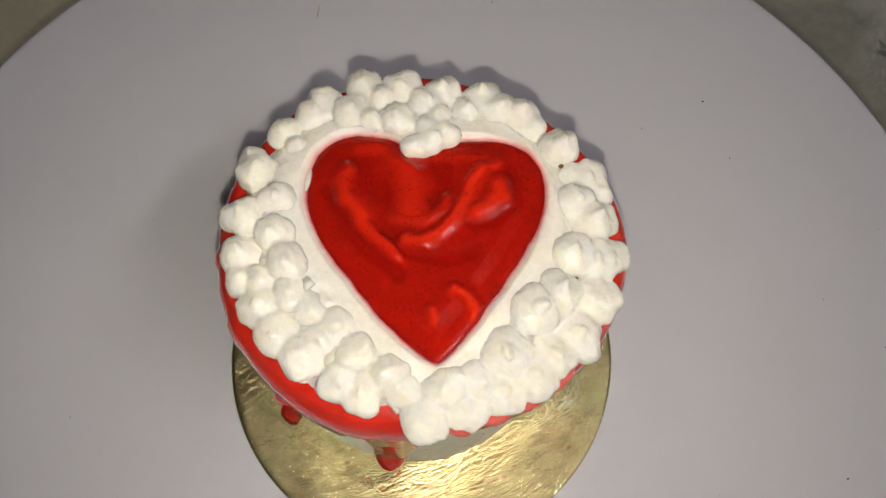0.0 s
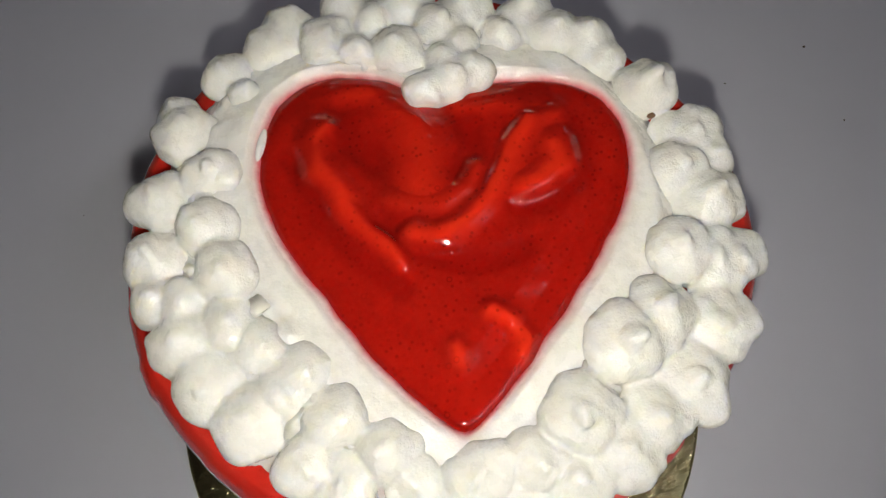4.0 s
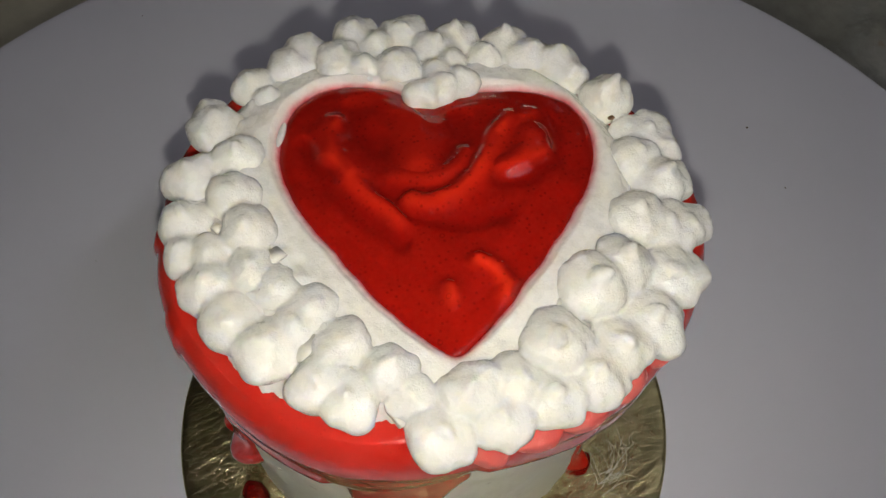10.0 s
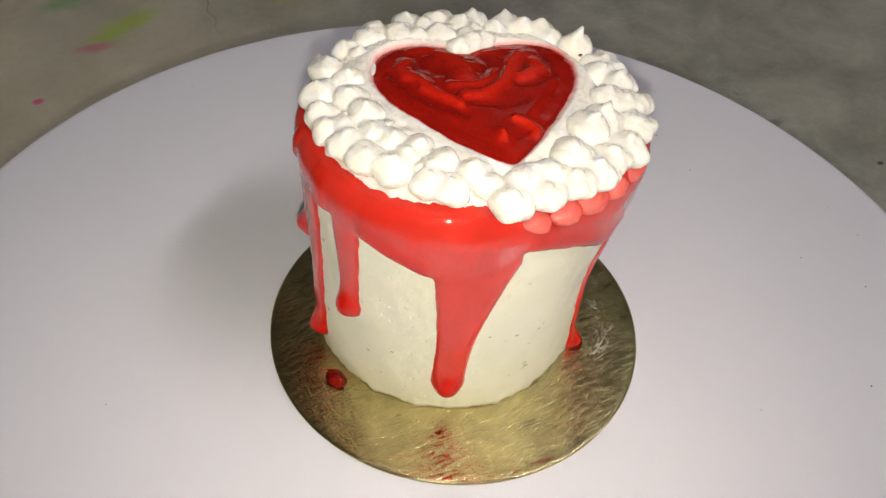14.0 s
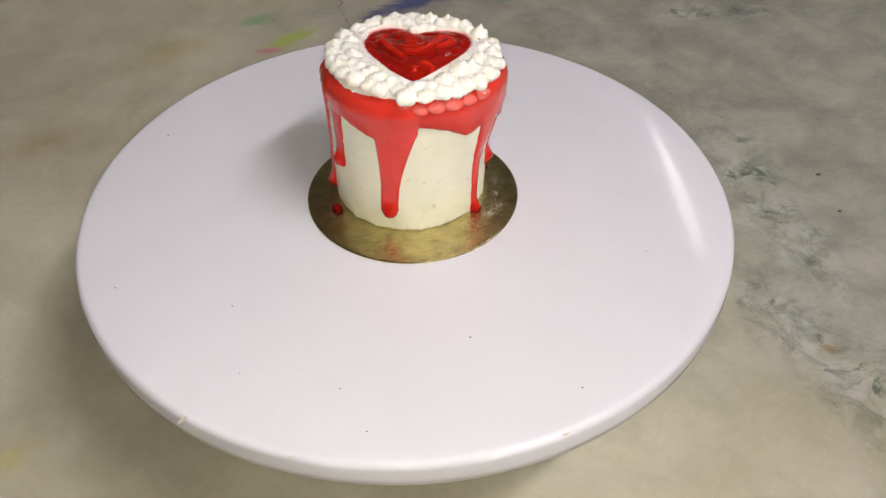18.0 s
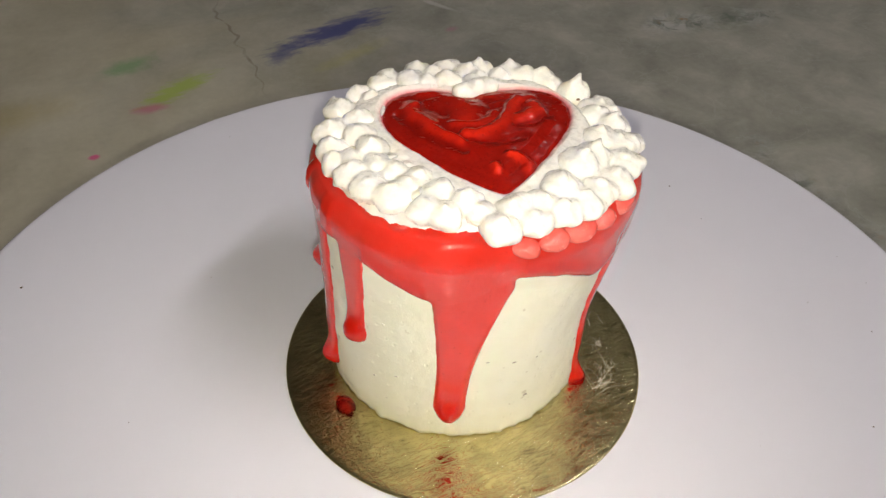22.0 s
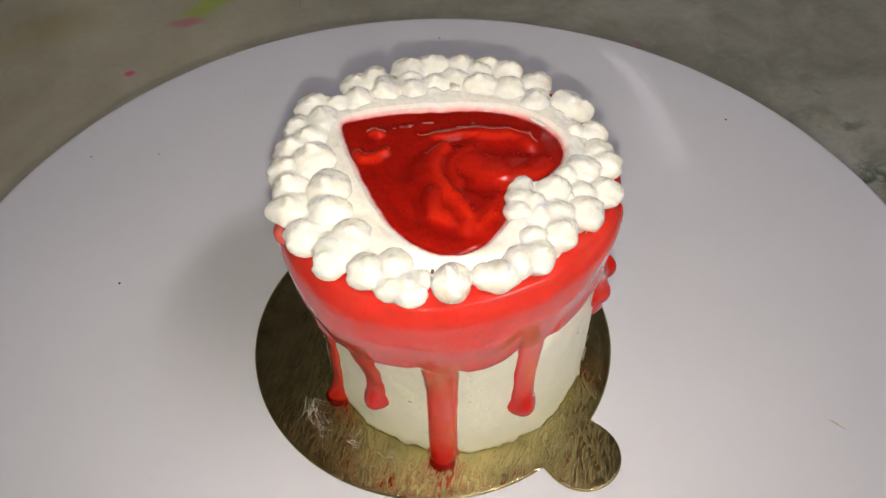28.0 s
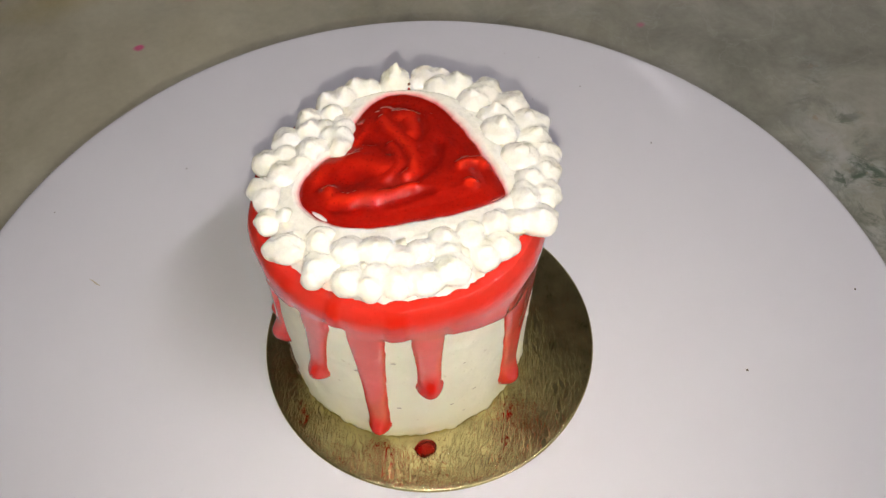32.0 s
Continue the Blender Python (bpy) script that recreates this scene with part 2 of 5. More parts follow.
def gold_material():
    m, nt, p = node_mat("gold_foil_card")
    v = n_coords(nt)
    crease = n_noise(nt, n_coords(nt, scale=(220, 700, 300), rot=(0, 0, 35)), 1.0, 4, 0.6, 0.6)
    crease2 = n_noise(nt, n_coords(nt, scale=(650, 170, 300), rot=(0, 0, 12)), 1.0, 3, 0.5, 0.8)
    wear = n_ramp(nt, n_noise(nt, v, 130, 6, 0.65), [(0.35, (0.46, 0.40, 0.20)), (0.6, (0.64, 0.56, 0.28)), (0.8, (0.58, 0.53, 0.34))])
    line = n_ramp(nt, n_noise(nt, n_coords(nt, scale=(90, 420, 200), rot=(0, 0, 35)), 1.0, 3, 0.5, 0.8), [(0.485, grey(0)), (0.5, grey(1)), (0.515, grey(0))])
    some = n_ramp(nt, n_noise(nt, v, 110, 3), [(0.48, grey(0)), (0.6, grey(1))])
    wear = n_mix(nt, n_math(nt, "MULTIPLY", n_math(nt, "MULTIPLY", line, some), 0.7), wear, (0.10, 0.08, 0.04))
    link(nt, wear, p.inputs["Base Color"])
    p.inputs["Metallic"].default_value = 1.0
    link(nt, n_ramp(nt, n_noise(nt, v, 300, 5), [(0.3, grey(0.08)), (0.75, grey(0.19))]), p.inputs["Roughness"])
    ridge = n_ramp(nt, crease, [(0.40, grey(0)), (0.5, grey(1)), (0.60, grey(0))])
    grain = n_noise(nt, n_coords(nt, scale=(1500, 420, 600), rot=(0, 0, 60)), 1.0, 4, 0.65, 0.5)
    h = n_math(nt, "ADD", n_math(nt, "MULTIPLY", ridge, 0.5), n_math(nt, "MULTIPLY", crease2, 0.5))
    h = n_math(nt, "ADD", h, n_math(nt, "MULTIPLY", grain, 0.28))
    n_bump(nt, p, h, 0.42, 0.00034)
    return m


M_GOLD = gold_material()


def plastic_material():
    m, nt, p = node_mat("white_plastic")
    v = n_coords(nt)
    col = n_ramp(nt, n_noise(nt, v, 9, 6, 0.6), [(0.3, (0.68, 0.69, 0.755)), (0.7, (0.72, 0.73, 0.795))])
    smudge = n_ramp(nt, n_noise(nt, v, 38, 5, 0.7), [(0.66, grey(0)), (0.85, grey(1))])
    col = n_mix(nt, n_math(nt, "MULTIPLY", smudge, 0.12), col, (0.55, 0.52, 0.50))
    link(nt, col, p.inputs["Base Color"])
    link(nt, n_ramp(nt, n_noise(nt, v, 30, 6, 0.7), [(0.3, grey(0.055)), (0.8, grey(0.12))]), p.inputs["Roughness"])
    p.inputs["Specular IOR Level"].default_value = 0.4
    h = n_noise(nt, n_coords(nt, scale=(160, 60, 60), rot=(0, 0, 25)), 1.0, 3)
    n_bump(nt, p, h, 0.06, 0.0006)
    return m


M_PLASTIC = plastic_material()


def stain(nt, pos, x, y, ang, lx, ly, warp, soft=0.5, ragged=0.7):
    """A mask for a smear of paint, lx by ly metres, at (x, y) on the worktop."""
    mp = nt.nodes.new("ShaderNodeMapping")
    mp.vector_type = "TEXTURE"
    mp.inputs["Location"].default_value = (x, y, 0)
    mp.inputs["Rotation"].default_value = (0, 0, radians(ang))
    mp.inputs["Scale"].default_value = (lx, ly, 1)
    link(nt, pos, mp.inputs["Vector"])
    ln = nt.nodes.new("ShaderNodeVectorMath")
    ln.operation = "LENGTH"
    flat = nt.nodes.new("ShaderNodeVectorMath")
    flat.operation = "MULTIPLY"
    flat.inputs[1].default_value = (1, 1, 0)
    link(nt, mp.outputs["Vector"], flat.inputs[0])
    link(nt, flat.outputs["Vector"], ln.inputs[0])
    d = n_math(nt, "ADD", ln.outputs["Value"], n_math(nt, "MULTIPLY", n_math(nt, "SUBTRACT", warp, 0.5), ragged * 2.6))
    return n_ramp(nt, d, [(1.0 - soft if soft < 1 else 0.0, grey(1)), (1.0, grey(0))])


def marble_material():
    m, nt, p = node_mat("marble_worktop")
    v = n_coords(nt)
    cloud = n_noise(nt, v, 6, 7, 0.6, 0.6)
    mid = n_noise(nt, v, 24, 6, 0.6, 0.4)
    fine = n_noise(nt, v, 240, 5, 0.6)
    warm = n_ramp(nt, cloud, [(0.32, (0.34, 0.31, 0.20)), (0.5, (0.52, 0.495, 0.36)), (0.66, (0.66, 0.64, 0.50))])
    warm = n_mix(nt, 0.4, warm, n_ramp(nt, mid, [(0.3, (0.34, 0.315, 0.21)), (0.7, (0.64, 0.62, 0.49))]))
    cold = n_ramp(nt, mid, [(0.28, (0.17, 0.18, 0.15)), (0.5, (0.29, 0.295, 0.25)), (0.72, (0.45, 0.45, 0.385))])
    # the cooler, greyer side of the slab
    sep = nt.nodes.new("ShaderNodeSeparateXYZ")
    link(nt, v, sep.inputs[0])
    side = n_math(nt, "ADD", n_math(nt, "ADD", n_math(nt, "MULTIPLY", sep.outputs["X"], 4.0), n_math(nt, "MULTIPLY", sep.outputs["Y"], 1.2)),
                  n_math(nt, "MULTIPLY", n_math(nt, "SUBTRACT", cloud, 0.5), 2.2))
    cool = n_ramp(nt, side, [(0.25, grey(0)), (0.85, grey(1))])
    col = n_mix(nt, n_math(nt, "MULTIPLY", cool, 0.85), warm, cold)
    col = n_mix(nt, 0.10, col, n_ramp(nt, fine, [(0.3, grey(0.15)), (0.7, (0.55, 0.53, 0.47))]))
    # the broken belt of green-grey veins, with pale stone and rust between
    edge = n_noise(nt, v, 20, 5)
    wn = nt.nodes.new("ShaderNodeTexNoise")
    wn.inputs["Scale"].default_value = 28
    link(nt, v, wn.inputs["Vector"])
    wa = nt.nodes.new("ShaderNodeVectorMath")
    wa.operation = "MULTIPLY_ADD"
    link(nt, wn.outputs["Color"], wa.inputs[0])
    wa.inputs[1].default_value = (0.035, 0.035, 0)
    wa.inputs[2].default_value = (-0.0175, -0.0175, 0)
    wb = nt.nodes.new("ShaderNodeVectorMath")
    wb.operation = "ADD"
    link(nt, v, wb.inputs[0])
    link(nt, wa.outputs["Vector"], wb.inputs[1])
    bent = wb.outputs["Vector"]
    belt = n_math(nt, "MAXIMUM", stain(nt, v, 0.245, 0.045, 83, 0.12, 0.030, edge, 0.8, 0.55), stain(nt, v, 0.205, -0.085, 100, 0.11, 0.032, edge, 0.8, 0.55))
    belt = n_math(nt, "MAXIMUM", belt, stain(nt, v, 0.325, 0.27, -12, 0.075, 0.018, edge, 0.8, 0.6))
    pale = n_ramp(nt, n_noise(nt, v, 48, 5, 0.6, 0.8), [(0.46, grey(0)), (0.62, grey(1))])
    col = n_mix(nt, n_math(nt, "MULTIPLY", n_math(nt, "MULTIPLY", belt, pale), 0.65), col, (0.53, 0.55, 0.54))
    wv = n_noise(nt, bent, 34, 5, 0.62, 0.8)
    vein = n_ramp(nt, wv, [(0.425, grey(0)), (0.50, grey(1)), (0.575, grey(0))])
    gaps = n_ramp(nt, n_noise(nt, v, 70, 4, 0.6), [(0.36, grey(0)), (0.52, grey(1))])
    col = n_mix(nt, n_math(nt, "MULTIPLY", n_math(nt, "MULTIPLY", belt, n_math(nt, "MULTIPLY", vein, gaps)), 0.62), col, (0.10, 0.13, 0.10))
    moss = n_ramp(nt, n_noise(nt, bent, 62, 5, 0.65, 0.6), [(0.56, grey(0)), (0.65, grey(1))])
    col = n_mix(nt, n_math(nt, "MULTIPLY", n_math(nt, "MULTIPLY", belt, moss), 0.85), col, (0.07, 0.11, 0.07))
    thread = n_ramp(nt, n_noise(nt, bent, 19, 6, 0.6, 0.5), [(0.488, grey(0)), (0.5, grey(1)), (0.512, grey(0))])
    col = n_mix(nt, n_math(nt, "MULTIPLY", n_math(nt, "MULTIPLY", thread, cool), 0.13), col, (0.60, 0.61, 0.58))
    rust = n_ramp(nt, n_noise(nt, v, 95, 4, 0.6), [(0.60, grey(0)), (0.72, grey(1))])
    col = n_mix(nt, n_math(nt, "MULTIPLY", n_math(nt, "MULTIPLY", rust, belt), 0.7), col, (0.33, 0.17, 0.06))
    crack = stain(nt, bent, 0.039, 0.375, 88, 0.085, 0.0014, n_noise(nt, v, 45, 3), 0.6, 0.3)
    col = n_mix(nt, n_math(nt, "MULTIPLY", n_math(nt, "MULTIPLY", crack, gaps), 0.6), col, (0.14, 0.10, 0.06))
    # food colour left on the stone
    w1 = n_noise(nt, v, 70, 6, 0.7)
    w2 = n_noise(nt, n_coords(nt, scale=(60, 190, 60), rot=(0, 0, -20)), 1.0, 5, 0.65)
    for x, y, ang, lx, ly, warp, soft, rag, c, k in (
        (-0.031, 0.371, 14, 0.022, 0.011, w1, 0.8, 0.7, (0.12, 0.34, 0.10), 0.6),
        (-0.012, 0.331, 24, 0.030, 0.010, w2, 0.6, 0.8, (0.36, 0.50, 0.05), 0.75),
        (-0.030, 0.317, -10, 0.013, 0.006, w1, 0.7, 0.6, (0.55, 0.14, 0.24), 0.7),
        (-0.068, 0.2826, 0, 0.0036, 0.0030, w1, 0.5, 0.5, (0.70, 0.08, 0.26), 0.9),
        (0.100, 0.360, 14, 0.052, 0.013, w2, 0.6, 0.85, (0.03, 0.045, 0.21), 0.85),
        (0.060, 0.345, 40, 0.020, 0.008, w1, 0.7, 0.8, (0.04, 0.06, 0.22), 0.6),
        (0.100, 0.326, 18, 0.034, 0.008, w1, 0.8, 0.7, (0.45, 0.44, 0.10), 0.4),
        (0.178, 0.364, -60, 0.020, 0.0030, w1, 0.6, 0.6, (0.62, 0.62, 0.60), 0.6),
        (0.170, 0.329, 0, 0.006, 0.004, w1, 0.7, 0.6, (0.45, 0.16, 0.24), 0.5),
        (0.197, 0.202, 0, 0.0030, 0.0024, w1, 0.6, 0.6, (0.55, 0.14, 0.25), 0.7),
        (-0.20, 0.24, 20, 0.035, 0.016, w1, 0.9, 0.6, (0.30, 0.20, 0.07), 0.45),
        (-0.10, 0.34, 10, 0.05, 0.02, w1, 0.9, 0.6, (0.44, 0.36, 0.12), 0.4),
        (-0.205, -0.025, 30, 0.018, 0.010, w1, 0.8, 0.7, (0.50, 0.44, 0.08), 0.4),
        (0.288, 0.052, 0, 0.0022, 0.0016, w1, 0.4, 0.4, (0.02, 0.02, 0.02), 0.9),
        (0.279, 0.016, 0, 0.0016, 0.0014, w1, 0.4, 0.4, (0.03, 0.03, 0.03), 0.9),
    ):
        col = n_mix(nt, n_math(nt, "MULTIPLY", stain(nt, v, x, y, ang, lx, ly, warp, soft, rag), k), col, c)
    link(nt, col, p.inputs["Base Color"])
    link(nt, n_ramp(nt, n_noise(nt, v, 60, 6), [(0.2, grey(0.28)), (0.8, grey(0.40))]), p.inputs["Roughness"])
    n_bump(nt, p, n_noise(nt, v, 120, 6), 0.08, 0.001)
    return m


def plain_material(name, a, b, scale, rough, metal=0.0, bump=0.0):
    m, nt, p = node_mat(name)
    v = n_coords(nt)
    link(nt, n_ramp(nt, n_noise(nt, v, scale, 6), [(0.3, a), (0.7, b)]), p.inputs["Base Color"])
    p.inputs["Roughness"].default_value = rough
    p.inputs["Metallic"].default_value = metal
    if bump:
        n_bump(nt, p, n_noise(nt, v, scale * 8, 4), 0.5, bump)
    return m


def glow_material(name, colour, power):
    m, nt, p = node_mat(name)
    p.inputs["Base Color"].default_value = (0.8, 0.8, 0.8, 1)
    p.inputs["Emission Color"].default_value = (*colour, 1)
    p.inputs["Emission Strength"].default_value = power
    return m


M_MARBLE = marble_material()
M_WALL = plain_material("wall_paint", (0.40, 0.375, 0.335), (0.46, 0.435, 0.385), 3, 0.8, 0, 0.001)
M_CEIL = plain_material("ceiling_paint", (0.46, 0.44, 0.41), (0.52, 0.50, 0.47), 3, 0.85)
M_FLOOR = plain_material("floor_tile", (0.22, 0.20, 0.17), (0.30, 0.27, 0.23), 6, 0.4)
M_STEEL = plain_material("lamp_housing", (0.7, 0.7, 0.7), (0.75, 0.75, 0.75), 20, 0.4)
M_TUBE = glow_material("tube_glow", (1.0, 0.95, 1.0), TUBE_POWER)
M_TUBE_FRONT = glow_material("tube_glow_front", (1.0, 0.94, 0.98), TUBE_FRONT_POWER)
M_LED = glow_material("led_glow", (1.0, 0.92, 0.79), TORCH_POWER)
M_BLACK = plain_material("black_plastic", (0.02, 0.02, 0.02), (0.03, 0.03, 0.03), 200, 0.4)
M_DIRT = plain_material("dark_dirt", (0.05, 0.04, 0.03), (0.12, 0.09, 0.06), 900, 0.8)
M_SPONGE = plain_material("chocolate_sponge", (0.13, 0.08, 0.04), (0.34, 0.24, 0.14), 900, 0.9, 0, 0.0004)
M_SMEAR = plain_material("dried_cream", (0.34, 0.31, 0.22), (0.55, 0.50, 0.40), 900, 0.7)
M_BROWN_THING = plain_material("golden_brown_plastic", (0.34, 0.22, 0.08), (0.46, 0.31, 0.13), 300, 0.3)
M_SCUFF = plain_material("dull_scuff", (0.42, 0.38, 0.30), (0.55, 0.50, 0.42), 900, 0.8)
M_NUT = plain_material("brown_flake", (0.16, 0.08, 0.04), (0.30, 0.18, 0.10), 900, 0.6)


# ---- mesh helpers ----
def mesh_ob(name, verts, faces, material, parent=None, label="", smooth=True, at=None):
    me = bpy.data.meshes.new(name)
    me.from_pydata([tuple(v) for v in verts], [], [tuple(f) for f in faces])
    if smooth:
        me.polygons.foreach_set("use_smooth", [True] * len(me.polygons))
    me.materials.append(material)
    me.update()
    ob = new(name, me)
    if parent is not None:
        ob.parent = parent
    if at is not None:
        ob.location = at
    if label:
        tagged(ob, label)
    return ob


def part(name, bm, material, parent, label="", at=None, smooth=True):
    me = bpy.data.meshes.new(name)
    bm.to_mesh(me)
    bm.free()
    if smooth:
        me.polygons.foreach_set("use_smooth", [True] * len(me.polygons))
    me.materials.append(material)
    ob = new(name, me)
    if parent is not None:
        ob.parent = parent
    if at is not None:
        ob.location = at
    if label:
        tagged(ob, label)
    return ob


def lathe(profile, n):
    """Verts and quads of a profile of (r, z) turned round z; ends on the axis are closed."""
    verts, faces = [], []
    for r, z in profile:
        for k in range(n):
            a = 2 * math.pi * k / n
            verts.append((r * math.cos(a), r * math.sin(a), z))
    for i in range(len(profile) - 1):
        for k in range(n):
            k2 = (k + 1) % n
            faces.append((i * n + k, i * n + k2, (i + 1) * n + k2, (i + 1) * n + k))
    for i, flip in ((0, True), (len(profile) - 1, False)):
        verts.append((0, 0, profile[i][1]))
        c = len(verts) - 1
        for k in range(n):
            k2 = (k + 1) % n
            faces.append((c, i * n + k2, i * n + k) if flip else (c, i * n + k, i * n + k2))
    return verts, faces


def box_bm(x0, x1, y0, y1, z0, z1, bevel=0.0):
    bm = bmesh.new()
    bmesh.ops.create_cube(bm, size=1.0)
    bmesh.ops.scale(bm, vec=(x1 - x0, y1 - y0, z1 - z0), verts=bm.verts)
    bmesh.ops.translate(bm, vec=((x0 + x1) / 2, (y0 + y1) / 2, (z0 + z1) / 2), verts=bm.verts)
    if bevel:
        bmesh.ops.bevel(bm, geom=bm.edges, offset=bevel, segments=3, affect="EDGES", profile=0.5)
    return bm


def fbm(x, y, z, octaves=3):
    s, a = 0.0, 1.0
    for _ in range(octaves):
        s += a * noise.noise(Vector((x, y, z)))
        x, y, z, a = x * 2.1, y * 2.1, z * 2.1, a * 0.5
    return s


# ---- room ----
ROOM_X0, ROOM_X1, ROOM_Y0, ROOM_Y1 = -1.9, 2.3, -1.7, 2.9
FLOOR_Z, CEIL_Z = TABLE_Z - 0.90, 1.75


# unseen shell round the worktop, added for bounced light and reflections
def room():
    t = 0.12
    floor = part("floor", box_bm(ROOM_X0, ROOM_X1, ROOM_Y0, ROOM_Y1, FLOOR_Z - 0.1, FLOOR_Z), M_FLOOR, None, smooth=False)
    tagged(floor, "unseen dull floor, added to close the room", "floor", kind="structure")
    top = part("ceiling", box_bm(ROOM_X0, ROOM_X1, ROOM_Y0, ROOM_Y1, CEIL_Z, CEIL_Z + 0.1), M_CEIL, None, smooth=False)
    tagged(top, "unseen plain off-white ceiling, added for bounce and reflections", "ceiling", kind="structure")
    for nm, b in (("wall_north", (ROOM_X0, ROOM_X1, ROOM_Y1, ROOM_Y1 + t)), ("wall_south", (ROOM_X0, ROOM_X1, ROOM_Y0 - t, ROOM_Y0)),
                  ("wall_east", (ROOM_X1, ROOM_X1 + t, ROOM_Y0, ROOM_Y1)), ("wall_west", (ROOM_X0 - t, ROOM_X0, ROOM_Y0, ROOM_Y1))):
        w = part(nm, box_bm(*b, FLOOR_Z, CEIL_Z), M_WALL, None, smooth=False)
        tagged(w, "unseen plain dull brownish wall, added for bounce and reflections", "wall", kind="structure")


room()


def worktop():
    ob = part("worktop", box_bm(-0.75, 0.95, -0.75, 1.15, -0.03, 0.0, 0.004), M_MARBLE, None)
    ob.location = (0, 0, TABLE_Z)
    tagged(ob, "grey-beige marble worktop with veins and smears of food colour", "worktop", kind="structure")
    base = part("worktop_base", box_bm(-0.70, 0.90, -0.65, 1.10, FLOOR_Z, TABLE_Z - 0.03), M_WALL, None, smooth=False)
    tagged(base, "plain masonry base under the worktop", "base", kind="structure")


worktop()


def tube_lamp(a, b, material, label):
    """A bare fluorescent tube on a steel batten that hangs from the ceiling."""
    a, b = Vector(a), Vector(b)
    d = (b - a).normalized()
    thing = new("tube_lamp")
    thing.matrix_world = Matrix.Translation((a + b) / 2) @ d.to_track_quat("Y", "Z").to_matrix().to_4x4()
    h = (b - a).length / 2
    tagged(thing, label, "lamp", group="tube lamps")
    verts, faces = lathe([(0.013, -h + 0.02), (0.013, h - 0.02)], 20)
    tube = mesh_ob("tube", [(x, z, y) for x, y, z in verts], [f[::-1] for f in faces], material, thing, "glowing white tube")
    tube.location = (0, 0, 0)
    batten = part("batten", box_bm(-0.02, 0.02, -h, h, 0.035, 0.075, 0.003), M_STEEL, thing)
    for s in (-1, 1):
        part("end_cap", box_bm(-0.014, 0.014, s * h - 0.02, s * h + 0.02, -0.015, 0.05, 0.003), M_STEEL, thing)
    drop = CEIL_Z - (a.z + b.z) / 2 - 0.075
    for s in (-0.6, 0.6):
        part("rod", box_bm(-0.005, 0.005, s * h - 0.005, s * h + 0.005, 0.07, 0.075 + drop), M_STEEL, thing)


tube_lamp((1.20, 1.27, 1.52), (1.36, 1.95, 1.52), M_TUBE, "bare white fluorescent tube lamp over the worktop")
tube_lamp((0.30, -1.00, 1.6), (1.02, -0.48, 1.6), M_TUBE_FRONT, "bare white fluorescent tube lamp in front of the worktop")


# ---- turntable ----
def turntable():
    thing = new("cake_turntable")
    tagged(thing, "white plastic cake turntable with dirt specks on the marble worktop", "turntable")
    prof = [(0.02, 0.0), (0.06, 0.0), (0.10, 0.0), (0.13, 0.0), (0.1475, 0.0)]
    for k in range(1, 9):
        a = math.pi / 2 * k / 8
        prof.append((0.1482 + 0.0030 * math.sin(a), -0.0030 + 0.0030 * math.cos(a)))
    prof += [(0.1514, -0.008), (0.1508, -0.0122), (0.1495, -0.0132), (0.147, -0.0125), (0.1465, -0.005), (0.09, -0.004), (0.05, -0.004), (0.02, -0.004)]
    v, f = lathe(prof[::-1], 192)
    plate = mesh_ob("plate", v, f, M_PLASTIC, thing, "round white plate with a rolled rim")
    v, f = lathe([(0.075, TABLE_Z), (0.078, TABLE_Z + 0.003), (0.076, TABLE_Z + 0.010), (0.05, TABLE_Z + 0.018), (0.03, TABLE_Z + 0.03),
                  (0.026, -0.03), (0.032, -0.012), (0.045, -0.004)], 96)
    mesh_ob("pedestal", v, f, M_PLASTIC, thing, "flared white pedestal")
    rng = random.Random(5)
    spots = [(0.1055, 0.0383, 0.0004), (0.0008, -0.0953, 0.0005), (-0.1047, 0.0821, 0.0005), (0.0334, -0.1318, 0.0004), (-0.1341, -0.0244, 0.0004),
             (-0.0542, -0.1055, 0.0003), (-0.0490, -0.1275, 0.0004), (0.062, 0.092, 0.0003), (-0.088, -0.05, 0.0004), (0.09, -0.07, 0.0003)]
    for _ in range(16):
        a, r = rng.uniform(0, 6.28), 0.14 * math.sqrt(rng.uniform(0.2, 1))
        spots.append((r * math.cos(a), r * math.sin(a), rng.uniform(0.00012, 0.00025)))
    for x, y, s in spots:
        bm = bmesh.new()
        bmesh.ops.create_icosphere(bm, subdivisions=1, radius=s)
        for q in bm.verts:
            q.co = Vector((q.co.x * rng.uniform(0.6, 1.5), q.co.y * rng.uniform(0.5, 1.1), max(q.co.z, -s * 0.2) * 0.45))
        part("speck", bm, M_DIRT, plate, at=(x, y, 0.0001))
    for x, y, ang, ln, wd in ((-0.1109, -0.1013, 30, 0.010, 0.0016), (-0.0877, -0.1191, 80, 0.006, 0.0003), (-0.0769, -0.1296, 5, 0.004, 0.0006),
                              (0.02, -0.1485, 8, 0.006, 0.0022), (0.012, 0.108, 60, 0.006, 0.0005)):
        bm = bmesh.new()
        bmesh.ops.create_circle(bm, cap_ends=True, segments=14, radius=1.0)
        for q in bm.verts:
            q.co = Vector((q.co.x * ln / 2 * rng.uniform(0.6, 1.0), q.co.y * wd / 2 * rng.uniform(0.5, 1.3), 0.0))
        ob = part("scuff", bm, M_SCUFF, plate, "small brownish scuff")
        r = math.hypot(x, y)
        ob.location = (x, y, 0.00025 if r < 0.1455 else -0.0007)
        ob.rotation_euler = (0, 0, radians(ang))
    return thing


# ---- gold cake board ----
BOARD = (0.0031, -0.0002, 0.0495)
TAB = (0.0329, 0.0440, 0.0099)


